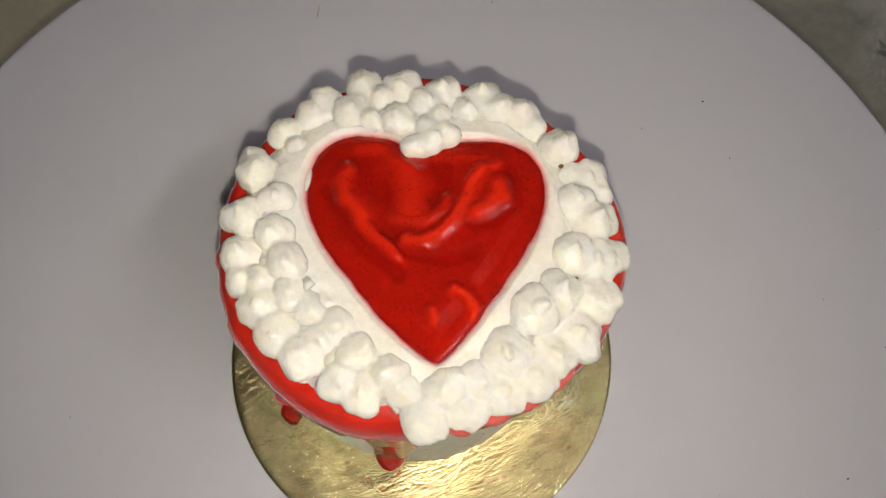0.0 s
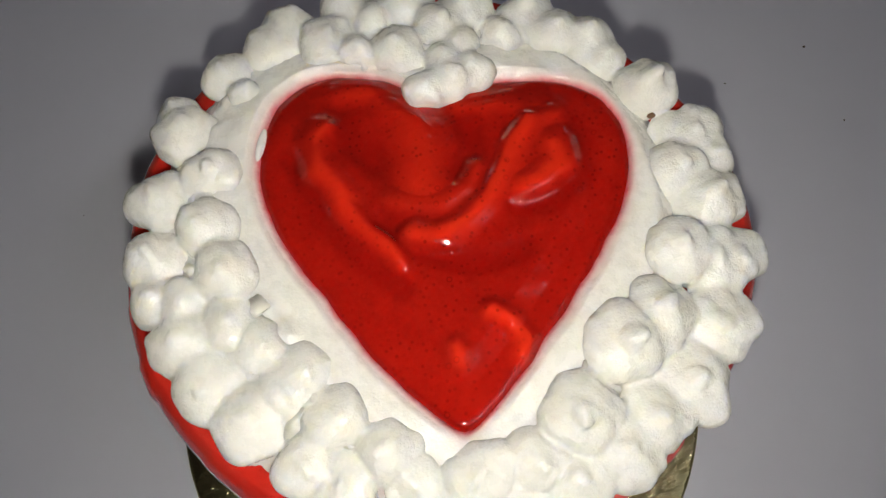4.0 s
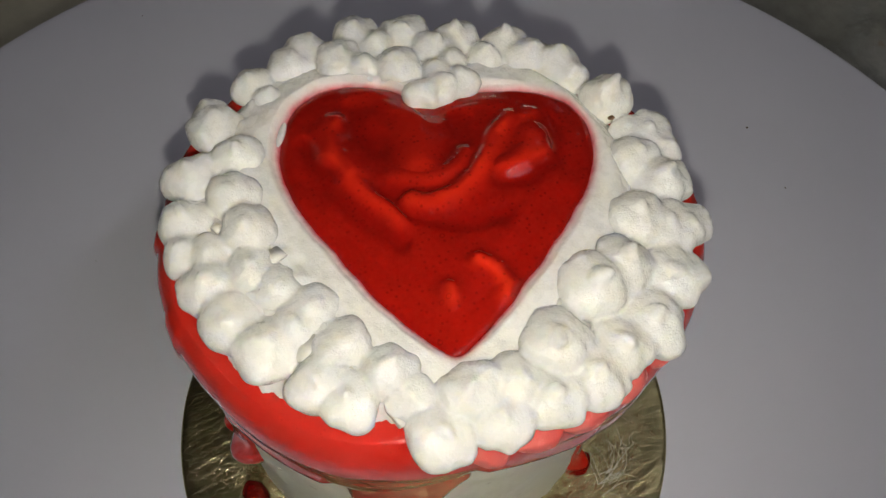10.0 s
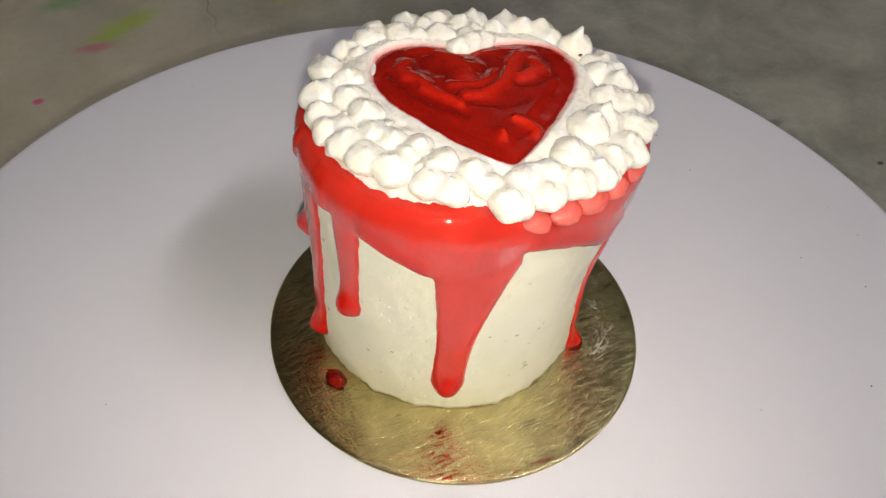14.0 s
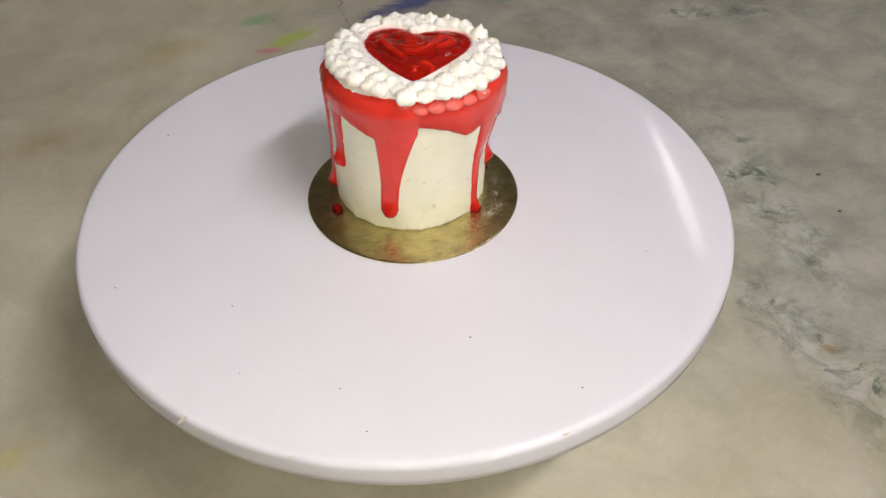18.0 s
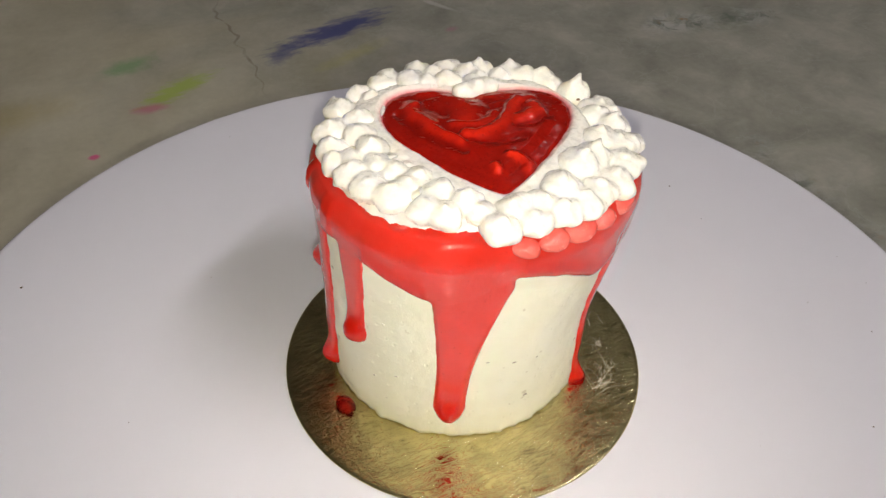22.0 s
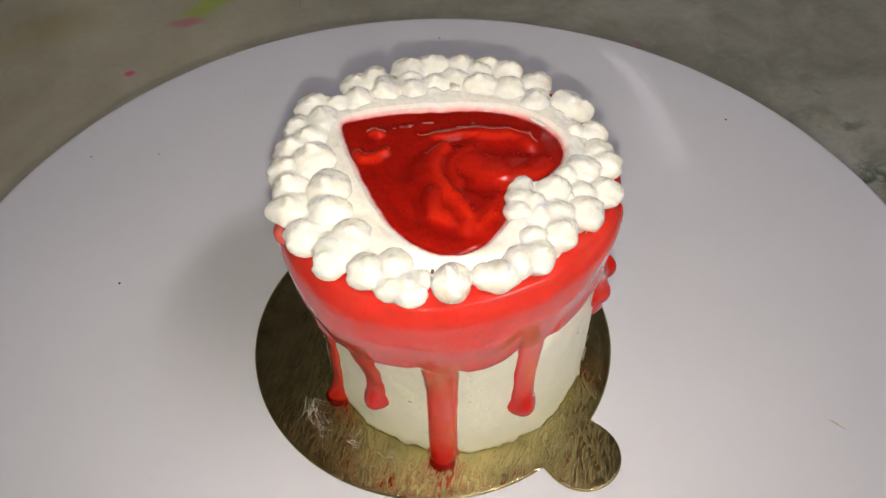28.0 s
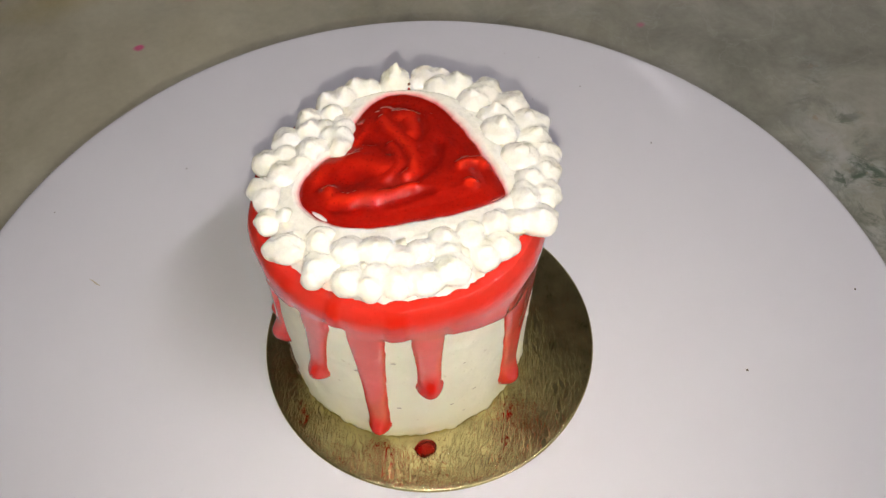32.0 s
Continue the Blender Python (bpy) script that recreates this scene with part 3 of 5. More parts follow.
def board_radius(a):
    """The card's outline from its centre: a disc with a small round pull tab."""
    r = BOARD[2]
    dx, dy = TAB[0] - BOARD[0], TAB[1] - BOARD[1]
    d, b = math.hypot(dx, dy), math.atan2(dy, dx)
    s = d * math.sin(a - b)
    if math.cos(a - b) > 0 and abs(s) < TAB[2]:
        r = max(r, d * math.cos(a - b) + math.sqrt(TAB[2] ** 2 - s * s))
    return r


def cake_board():
    thing = new("cake_board")
    tagged(thing, "thin round gold foil cake card with a pull tab", "cake board")
    b = math.atan2(TAB[1] - BOARD[1], TAB[0] - BOARD[0])
    angs = sorted([2 * math.pi * k / 220 - math.pi for k in range(220)] + [b + (k - 40) / 40 * 0.19 for k in range(81)])
    rings = [(0.15, 0.00095), (0.4, 0.00095), (0.6, 0.00095), (0.8, 0.00095), (0.94, 0.00098), (0.985, 0.00104), (0.997, 0.0009), (1.0, 0.0006), (0.998, 0.0003), (0.985, 0.0001)]
    verts, faces, n = [], [], len(angs)
    for f, z in rings:
        for a in angs:
            r = board_radius(a) * f
            x, y = BOARD[0] + r * math.cos(a), BOARD[1] + r * math.sin(a)
            lift = 0.00018 * fbm(x * 90, y * 90, 3.0, 2) if 0.3 < f < 0.98 else 0.0
            verts.append((x, y, z + lift))
    for i in range(len(rings) - 1):
        for k in range(n):
            k2 = (k + 1) % n
            faces.append((i * n + k2, i * n + k, (i + 1) * n + k, (i + 1) * n + k2))
    faces.append(tuple(range(n)))
    mesh_ob("card", verts, faces, M_GOLD, thing, "crinkled gold foil card")
    return thing


# ---- cake ----
CX, CY = 0.0039, 0.0064
BASE_Z, TOP_Z = 0.0010, 0.0668


def wrap(d):
    return (d + 180) % 360 - 180


def body_radius(a, z):
    r = 0.0349 + 0.0008 * z / 0.065
    r += 0.00035 * fbm(math.cos(a) * 2.2, math.sin(a) * 2.2, z * 45, 3)
    # the cake leans out near the top on one side
    up = max(0.0, min(1.0, (z - 0.022) / 0.034))
    r += 0.0060 * up * up * (3 - 2 * up) * math.exp(-(wrap(math.degrees(a) + 26) / 42) ** 2)
    return r


# lower edge of the glaze: angle in degrees, height in metres
EDGE = [(-180, 0.0570), (-176, 0.0565), (-168, 0.0570), (-151, 0.0555), (-139, 0.0530), (-128, 0.0505), (-122, 0.0505), (-100, 0.0572), (-93, 0.0568),
        (-87, 0.0555), (-80, 0.0540), (-71, 0.0508), (-65, 0.0478), (-60, 0.0486), (-56, 0.0500), (-40, 0.0480), (-34, 0.0460), (-28, 0.0440),
        (-17, 0.0450), (-10, 0.0448), (-2, 0.0455), (3, 0.0440), (12, 0.0430), (20, 0.0425), (27, 0.0440), (30, 0.0462), (43, 0.0445), (50, 0.0450),
        (58, 0.0470), (66, 0.0490), (74, 0.0490), (82, 0.0500), (87, 0.0590), (91, 0.0560), (107, 0.0512), (113, 0.0528), (126, 0.0552), (137, 0.0552),
        (143, 0.0560), (158, 0.0590), (166, 0.0585), (172, 0.0560), (180, 0.0570)]
# drips: name of the look, angle at the top and at the tip, half width above and at the stem (mm), height of the bulb's middle, bulb radius (mm)
DRIPS = [
    (-113, -120, 10, 4.2, 0.0125, 3.8), (-44, -50, 5.8, 2.7, 0.0025, 3), (-22, -22.5, 3.7, 2.8, 0.0197, 3.6), (5.2, 5, 4.3, 3.7, 0.0020, 3.8), (39, 36.5, 4.3, 3, 0.0205, 3.8),
    (80, 81.5, 4.5, 3.1, 0.0375, 3.8), (99, 100, 5.3, 3.7, 0.0185, 3.6), (120, 120.6, 4.1, 3.1, 0.0270, 3.7), (152, 149, 4.5, 2.9, 0.0300, 3.5), (174, 175, 4.9, 3.1, 0.0095, 3.5),
    (-162, -162, 4.2, 3.2, 0.0310, 3.8), (89, 89, 0.0, 0.0, 0.0415, 3.7),
]


def edge_z(d):
    xs = [e[0] for e in EDGE]
    zs = [e[1] for e in EDGE]
    return float(np.interp(wrap(d), xs, zs))


NA, NZ = 760, 210
Z_HI = 0.0615


def glaze_field():
    """Depth inside the glaze's outline, which drip it is, and the layer's thickness, over the unrolled side."""
    deg = np.arange(NA) * 360.0 / NA - 180.0
    zz = np.linspace(BASE_Z - 0.0002, Z_HI, NZ)
    A, Z = np.meshgrid(deg, zz, indexing="ij")
    low = np.array([edge_z(d) for d in deg])
    # round off the corners of the edge
    ker = np.hanning(13)
    ker /= ker.sum()
    low = np.convolve(np.concatenate([low[-6:], low, low[:6]]), ker, "valid")
    wob = np.array([0.0006 * noise.noise(Vector((math.cos(radians(d)) * 7, math.sin(radians(d)) * 7, 1.0))) for d in deg])
    D = Z - (low + wob)[:, None]
    owner = np.full(A.shape, -1)
    bulb = np.zeros(A.shape)
    near = np.full(A.shape, -1.0)
    mm = 0.0375 * math.pi / 180
    for k, (a0, a1, w0, w1, zb, rb) in enumerate(DRIPS):
        f = np.clip((Z - zb) / (0.054 - zb), 0, 1)
        ac = a1 + (a0 - a1) * f ** 1.4
        hw = (w1 + (w0 - w1) * np.clip((f - 0.18) / 0.82, 0, 1) ** 1.7) / 1000
        off = (A - ac + 180) % 360 - 180
        stem = np.where(Z >= zb, hw - np.abs(off) * mm, -1.0)
        offb = (A - a1 + 180) % 360 - 180
        dist = np.hypot(offb * mm, (Z - zb) * 0.85)
        dd = np.maximum(stem, rb / 1000 - dist)
        near = np.maximum(near, dd)
        owner = np.where((dd > D) & (dd > -0.002), k, owner)
        # soft union
        kk = 0.0016
        h = np.clip(0.5 + 0.5 * (dd - D) / kk, 0, 1)
        D = D * (1 - h) + dd * h + kk * h * (1 - h)
        bulb = np.maximum(bulb, np.exp(-(dist / (rb / 1000 * 0.9)) ** 2))
    rise = np.clip((Z - low[:, None]) / 0.012, 0, 1)
    lip = np.exp(-((Z - low[:, None] - 0.0025) / 0.003) ** 2) * np.clip((-near - 0.0002) / 0.0015, 0, 1) * (Z > low[:, None] - 0.001)
    tmax = 0.0010 + 0.0014 * rise + 0.0006 * lip + 0.0026 * bulb
    u = np.clip(D / 0.0024, 0, 1)
    T = np.where(D > 0, tmax * np.sqrt(1 - (1 - u) ** 2), np.maximum(D * 0.7, -0.0011))
    layer = np.clip(1.0 - np.maximum(T, 0) / 0.0034 + 0.45 * rise ** 1.5 - 0.25 * lip - 0.5 * bulb, 0, 1)
    # dark rim painted into the layer value, in place of refraction at the edge
    layer = np.clip(layer - 0.55 * np.exp(-(D / 0.0007) ** 2) * (D > -0.0003), 0, 1)
    return deg, zz, D, T, owner, layer


def glaze(cake):
    deg, zz, D, T, owner, layer = glaze_field()
    ar = np.radians(deg)
    R = np.array([[body_radius(a, z) for z in zz] for a in ar]) + T
    # rounded shoulder over the rim
    n_s = 16
    rim = R[:, -1]
    P = np.zeros((NA, NZ + n_s, 3))
    P[:, :NZ, 0] = R * np.cos(ar)[:, None]
    P[:, :NZ, 1] = R * np.sin(ar)[:, None]
    P[:, :NZ, 2] = zz[None, :]
    L = np.zeros((NA, NZ + n_s))
    L[:, :NZ] = layer
    lift = 0.0068 - 0.0013 * np.sin(ar)
    for j in range(n_s):
        f = (j + 1) / n_s
        ang = f * math.pi / 2
        r = rim - 0.0052 * (1 - math.cos(ang)) - 0.0060 * max(0.0, f - 0.7) / 0.3
        P[:, NZ + j, 0] = r * np.cos(ar)
        P[:, NZ + j, 1] = r * np.sin(ar)
        P[:, NZ + j, 2] = Z_HI + lift * math.sin(ang) ** 0.9
        L[:, NZ + j] = layer[:, -1] * (1 - f) + 0.6 * f
    own = np.full((NA, NZ + n_s), -1)
    own[:, :NZ] = owner
    low = np.array([edge_z(d) for d in deg])
    keep = np.ones((NA, NZ + n_s), bool)
    keep[:, :NZ] = D > -0.0016
    # smooth normals over the whole skin, so that the drips run into the collar without a seam
    du = np.roll(P, -1, 0) - np.roll(P, 1, 0)
    dv = np.gradient(P, axis=1)
    N = np.cross(du, dv)
    N /= np.linalg.norm(N, axis=2)[:, :, None] + 1e-12
    rows = NZ + n_s
    groups = {}
    for i in range(NA):
        i2 = (i + 1) % NA
        for j in range(rows - 1):
            if keep[i, j] or keep[i2, j] or keep[i, j + 1] or keep[i2, j + 1]:
                k = own[i, j]
                if k >= 0 and (j >= NZ or zz[j] > low[i] - 0.002):
                    k = -1
                groups.setdefault(int(k), []).append((i * rows + j, i2 * rows + j, i2 * rows + j + 1, i * rows + j + 1))
    flatP, flatN, flatL = P.reshape(-1, 3), N.reshape(-1, 3), L.reshape(-1)
    collar = cake
    for k, faces in sorted(groups.items()):
        fa = np.array(faces)
        used, inv = np.unique(fa, return_inverse=True)
        ob = mesh_ob("glaze" if k < 0 else "drip", flatP[used].tolist(), inv.reshape(fa.shape).tolist(), M_GLAZE, collar,
                     "glossy translucent red jelly glaze" if k < 0 else "red jelly drip with a round end", at=(CX, CY, 0) if k < 0 else (0, 0, 0))
        if k < 0:
            collar = ob
        att = ob.data.attributes.new("layer", "FLOAT", "POINT")
        att.data.foreach_set("value", flatL[used].astype(np.float32))
        ob.data.normals_split_custom_set_from_vertices(flatN[used].tolist())


def cake_body(cake):
    n, prof = 300, []
    for j in range(70):
        prof.append(BASE_Z + (TOP_Z - BASE_Z) * j / 69)
    verts, faces = [], []
    for z in prof:
        for k in range(n):
            a = 2 * math.pi * k / n
            r = body_radius(a, z)
            foot = max(0.0, 1 - (z - BASE_Z) / 0.004)
            r += foot * ((0.0007 + 0.0009 * math.exp(-(wrap(math.degrees(a) - 100) / 35) ** 2)) * fbm(math.cos(a) * 11, math.sin(a) * 11, 5, 3) - 0.0003)
            # spatula marks
            r += 0.00022 * fbm(math.cos(a) * 6, math.sin(a) * 6, z * 220, 2)
            if z > TOP_Z - 0.003:
                r -= 0.0025 * ((z - TOP_Z + 0.003) / 0.003) ** 2
            verts.append((r * math.cos(a), r * math.sin(a), z))
    for j in range(len(prof) - 1):
        for k in range(n):
            k2 = (k + 1) % n
            faces.append((j * n + k, j * n + k2, (j + 1) * n + k2, (j + 1) * n + k))
    faces.append(tuple(range(n))[::-1])
    m = (len(prof) - 1) * n
    verts.append((0, 0, TOP_Z))
    for k in range(n):
        faces.append((m + k, m + (k + 1) % n, len(verts) - 1))
    mesh_ob("body", verts, faces, M_FROST, cake, "cream-white frosted side with spatula marks", at=(CX, CY, 0))


# heart outline round its middle: x, y in mm in the cake's space
HX, HY = 6.6, -0.4
HEART = [(-3.7, -26.6), (-6.6, -21.8), (-8.8, -17.2), (-11, -11), (-12.5, -5.2), (-14.4, 0.6), (-15.3, 6.4), (-15, 12.4), (-12.9, 17.7), (-9.4, 21.8),
         (-5.4, 23.3), (-1.3, 22.8), (1.6, 21.2), (4.8, 19.4), (6.4, 17.3), (7.4, 14.6), (9.8, 13.8), (14.9, 14.1), (20.6, 12.4), (25.2, 10.2),
         (28.7, 6.2), (29.4, 1.9), (28, -3.2), (25, -7.8), (20.4, -11.8), (14.8, -15.9), (9, -19.7), (3.5, -23.3)]


def heart_table():
    ps = [(math.atan2(y - HY, x - HX), math.hypot(x - HX, y - HY)) for x, y in HEART]
    ps.sort()
    an = np.array([p[0] for p in ps])
    rr = np.array([p[1] for p in ps])
    an = np.concatenate([an - 2 * math.pi, an, an + 2 * math.pi])
    rr = np.tile(rr, 3)
    grid = np.linspace(-math.pi, math.pi, 721)
    r = np.interp(grid, an, rr)
    ker = np.hanning(15)
    ker /= ker.sum()
    r = np.convolve(np.concatenate([r[-8:-1], r, r[1:8]]), ker, "valid")
    return grid, r / 1000


HEART_A, HEART_R = heart_table()


def top_plane(x, y):
    """Height of the cake's domed top: the heart lies tilted, the rim falls away."""
    fall = max(0.0, math.hypot(x, y) - 0.024) / 0.014
    return 0.0720 - 0.045 * y - 0.0048 * min(1.4, fall) ** 1.2


def heart_r(a):
    return float(np.interp((a + math.pi) % (2 * math.pi) - math.pi, HEART_A, HEART_R))


# ridges of the swirl in the jelly: points in mm, half width on either side of the line, height (mm); a negative height is a valley
RIDGES = [
    ([(-5.5, 15.9), (-7.6, 14.4), (-7.9, 10.8), (-6.5, 7.6), (-6.0, 5.4)], 1.7, 1.9, 1.3),
    ([(-6.4, 4.6), (-4.8, -0.1), (-3.4, -2.8), (-2.8, -4.5)], 1.0, 1.7, 1.3),
    ([(0.3, -2.1), (2.3, -3.4), (5.9, -3.3), (9.6, -1.5), (12.4, 0.9), (15.2, 4.0), (18.4, 6.5)], 1.1, 2.0, 1.4),
    ([(20.4, 1.8), (20.1, -0.2), (17.0, -1.5), (14.5, -1.8)], 2.0, 1.8, 1.4),
    ([(5.8, 12.2), (4.4, 7.5), (3.4, 3.8)], 3.2, 3.0, 0.9),
    ([(-1.0, 2.9), (1.6, 1.0), (4.6, 0.1), (8.1, 0.9), (10.0, 2.8)], 1.3, 1.0, 0.8),
    ([(-0.8, -17.3), (-1.1, -18.3)], 1.2, 1.2, 1.8),
    ([(4.7, -14.7), (6.5, -17.0), (6.8, -19.3), (5.8, -20.6)], 1.1, 1.5, 1.7),
    ([(18.6, 6.9), (22.4, 6.3)], 1.6, 1.6, 0.9),
    ([(-1.0, 20.0), (2.5, 18.0), (4.6, 14.5)], 1.8, 1.8, 1.0),
    ([(12.0, 12.0), (16.5, 10.6), (20.5, 8.8)], 1.8, 1.8, 1.0),
    ([(-3.5, 16.5), (-2.1, 11.1), (-0.8, 8.3)], 1.8, 2.0, -0.9),
    ([(-10.0, 13.5), (-9.3, 3.5), (-6.2, -3.3), (-3.8, -8.3)], 1.2, 1.6, -0.8),
    ([(-2.9, 0.6), (-1.1, -3.6), (2.3, -7.2), (6.9, -9.3), (11.1, -9.2)], 1.6, 1.4, -0.8),
    ([(11.8, 9.8), (10.5, 5.4), (8.2, 2.7)], 1.7, 1.7, -0.9),
    ([(12.7, -3.8), (16.1, -5.0), (21.7, -3.0), (23.6, 1.2), (23.5, 5.0)], 1.4, 1.5, -0.7),
]


def side_dist(px, py, pts):
    """Distance to a line of points, and on which side of it the point lies."""
    best, side = 9e9, 1.0
    for (x0, y0), (x1, y1) in zip(pts, pts[1:]):
        dx, dy = x1 - x0, y1 - y0
        t = max(0.0, min(1.0, ((px - x0) * dx + (py - y0) * dy) / (dx * dx + dy * dy + 1e-9)))
        d = math.hypot(px - x0 - t * dx, py - y0 - t * dy)
        if d < best:
            best, side = d, dx * (py - y0) - dy * (px - x0)
    return best, side


def plane_z(x, y):
    """The heart's own tilted plane."""
    return 0.0723 - 0.050 * y


def heart_relief(mx, my):
    """Height of the cream swirl under the jelly in mm, about -1 to 1.7."""
    h, low = 0.0, 0.0
    wx = mx + 0.35 * noise.noise(Vector((mx * 0.35, my * 0.35, 6.0)))
    wy = my + 0.35 * noise.noise(Vector((mx * 0.35, my * 0.35, 16.0)))
    for pts, wl, wr, hh in RIDGES:
        d, s = side_dist(wx, wy, pts)
        # the width passes softly from one side to the other
        m = 0.5 + 0.5 * math.tanh(s / 3.0)
        g = math.exp(-(abs(d / (wr + (wl - wr) * m)) ** 2.6))
        if hh > 0:
            h = max(h, hh * g)
        else:
            low = min(low, hh * g)
    return h + low * (1 - min(1.0, h)) + 0.20 * fbm(mx * 0.25, my * 0.25, 4.0, 3)


def heart_sheet(nr, na, at):
    """A disc of quads in the heart's outline; at(x, y, u) gives the height and a value for each point."""
    verts, faces, vals = [], [], []
    z, l = at(HX / 1000, HY / 1000, 0.0)
    verts.append((HX / 1000, HY / 1000, z))
    vals.append(l)
    for j in range(1, nr + 1):
        u = 1.012 * (j / nr) ** 0.9
        for k in range(na):
            a = 2 * math.pi * k / na
            r = heart_r(a) * u
            x, y = HX / 1000 + r * math.cos(a), HY / 1000 + r * math.sin(a)
            z, l = at(x, y, u)
            verts.append((x, y, z))
            vals.append(l)
    for k in range(na):
        faces.append((0, 1 + k, 1 + (k + 1) % na))
    for j in range(nr - 1):
        for k in range(na):
            k2 = (k + 1) % na
            faces.append((1 + j * na + k, 1 + (j + 1) * na + k, 1 + (j + 1) * na + k2, 1 + j * na + k2))
    return verts, faces, vals


def heart_jelly(cake):
    def top_z(x, y, u):
        h = heart_relief(x * 1000, y * 1000)
        edge = max(0.0, (u - 0.94) / 0.06)
        step = max(0.0, min(1.0, (0.82 - u) / 0.14))
        return plane_z(x, y) + (0.58 * h + 0.6 * step + 0.6 * (1 - u * u) - 0.2) / 1000 - 0.0005 * edge ** 2.5

    def deep(x, y, u):
        h = heart_relief(x * 1000, y * 1000)
        rim = max(0.0, min(1.0, (u - 0.955) / 0.03))
        return max(0.00025, (2.3 - 1.4 * h + 0.5 * rim) / 1000)

    def floor_z(x, y, u):
        return top_z(x, y, u) - deep(x, y, u)

    def skin(x, y, u):
        z = top_z(x, y, u)
        return z, 1 - min(1.0, deep(x, y, u) / 0.0030)

    verts, faces, vals = heart_sheet(90, 300, skin)
    ob = mesh_ob("heart", verts, faces, M_HEART, cake, "glossy clear red jelly heart with a swirl in it", at=(CX, CY, 0))
    att = ob.data.attributes.new("layer", "FLOAT", "POINT")
    att.data.foreach_set("value", np.array(vals, np.float32))
    verts, faces, _ = heart_sheet(90, 300, lambda x, y, u: (min(floor_z(x, y, u), top_z(x, y, u) - 0.00025), 0.0))
    mesh_ob("cream_swirl", verts, faces, M_SWIRL, ob, "swirl of cream under the red jelly", at=(0, 0, 0))


def cream_border(cake):
    """The smooth piped band of cream round the heart, falling away to the rim."""
    na, nr = 300, 56
    verts, faces = [], []
    for j in range(nr + 1):
        f = j / nr
        for k in range(na):
            a = 2 * math.pi * k / na
            hr = heart_r(a)
            w = 0.0200 * f - 0.0008
            r = hr + w
            x, y = HX / 1000 + r * math.cos(a), HY / 1000 + r * math.sin(a)
            rho = math.hypot(x, y)
            top = plane_z(x, y) + 0.0001
            if w < 0.0010:
                z = top - 0.0020 * ((0.0010 - w) / 0.0018) ** 2
            else:
                z = top - 0.0034 * max(0.0, (w - 0.003) / 0.0075) ** 1.5
                z = max(z, top_plane(x, y) + 0.0012 + 0.0011 * min(1.0, max(0.0, (w - 0.004) / 0.003)) * fbm(x * 420, y * 420, 7.0, 3))
            z += 0.00022 * fbm(x * 330, y * 330, 2.0, 3)
            # runs down under the piped cream and the collar
            z -= 0.9 * max(0.0, rho - 0.030)
            if rho > 0.0350:
                s = 0.0350 / rho
                x, y, z = x * s, y * s, min(z, 0.0655 - 0.045 * y)
            verts.append((x, y, z))
    for j in range(nr):
        for k in range(na):
            k2 = (k + 1) % na
            faces.append((j * na + k, (j + 1) * na + k, (j + 1) * na + k2, j * na + k2))
    ob = mesh_ob("cream_border", verts, faces, M_BORDER, cake, "smooth white cream band round the heart", at=(CX, CY, 0))
    att = ob.data.attributes.new("dye", "FLOAT", "POINT")
    att.data.foreach_set("value", np.array([math.exp(-max(0.0, 0.0200 * j / nr - 0.0008) / 0.0005) for j in range(nr + 1) for k in range(na)], np.float32))


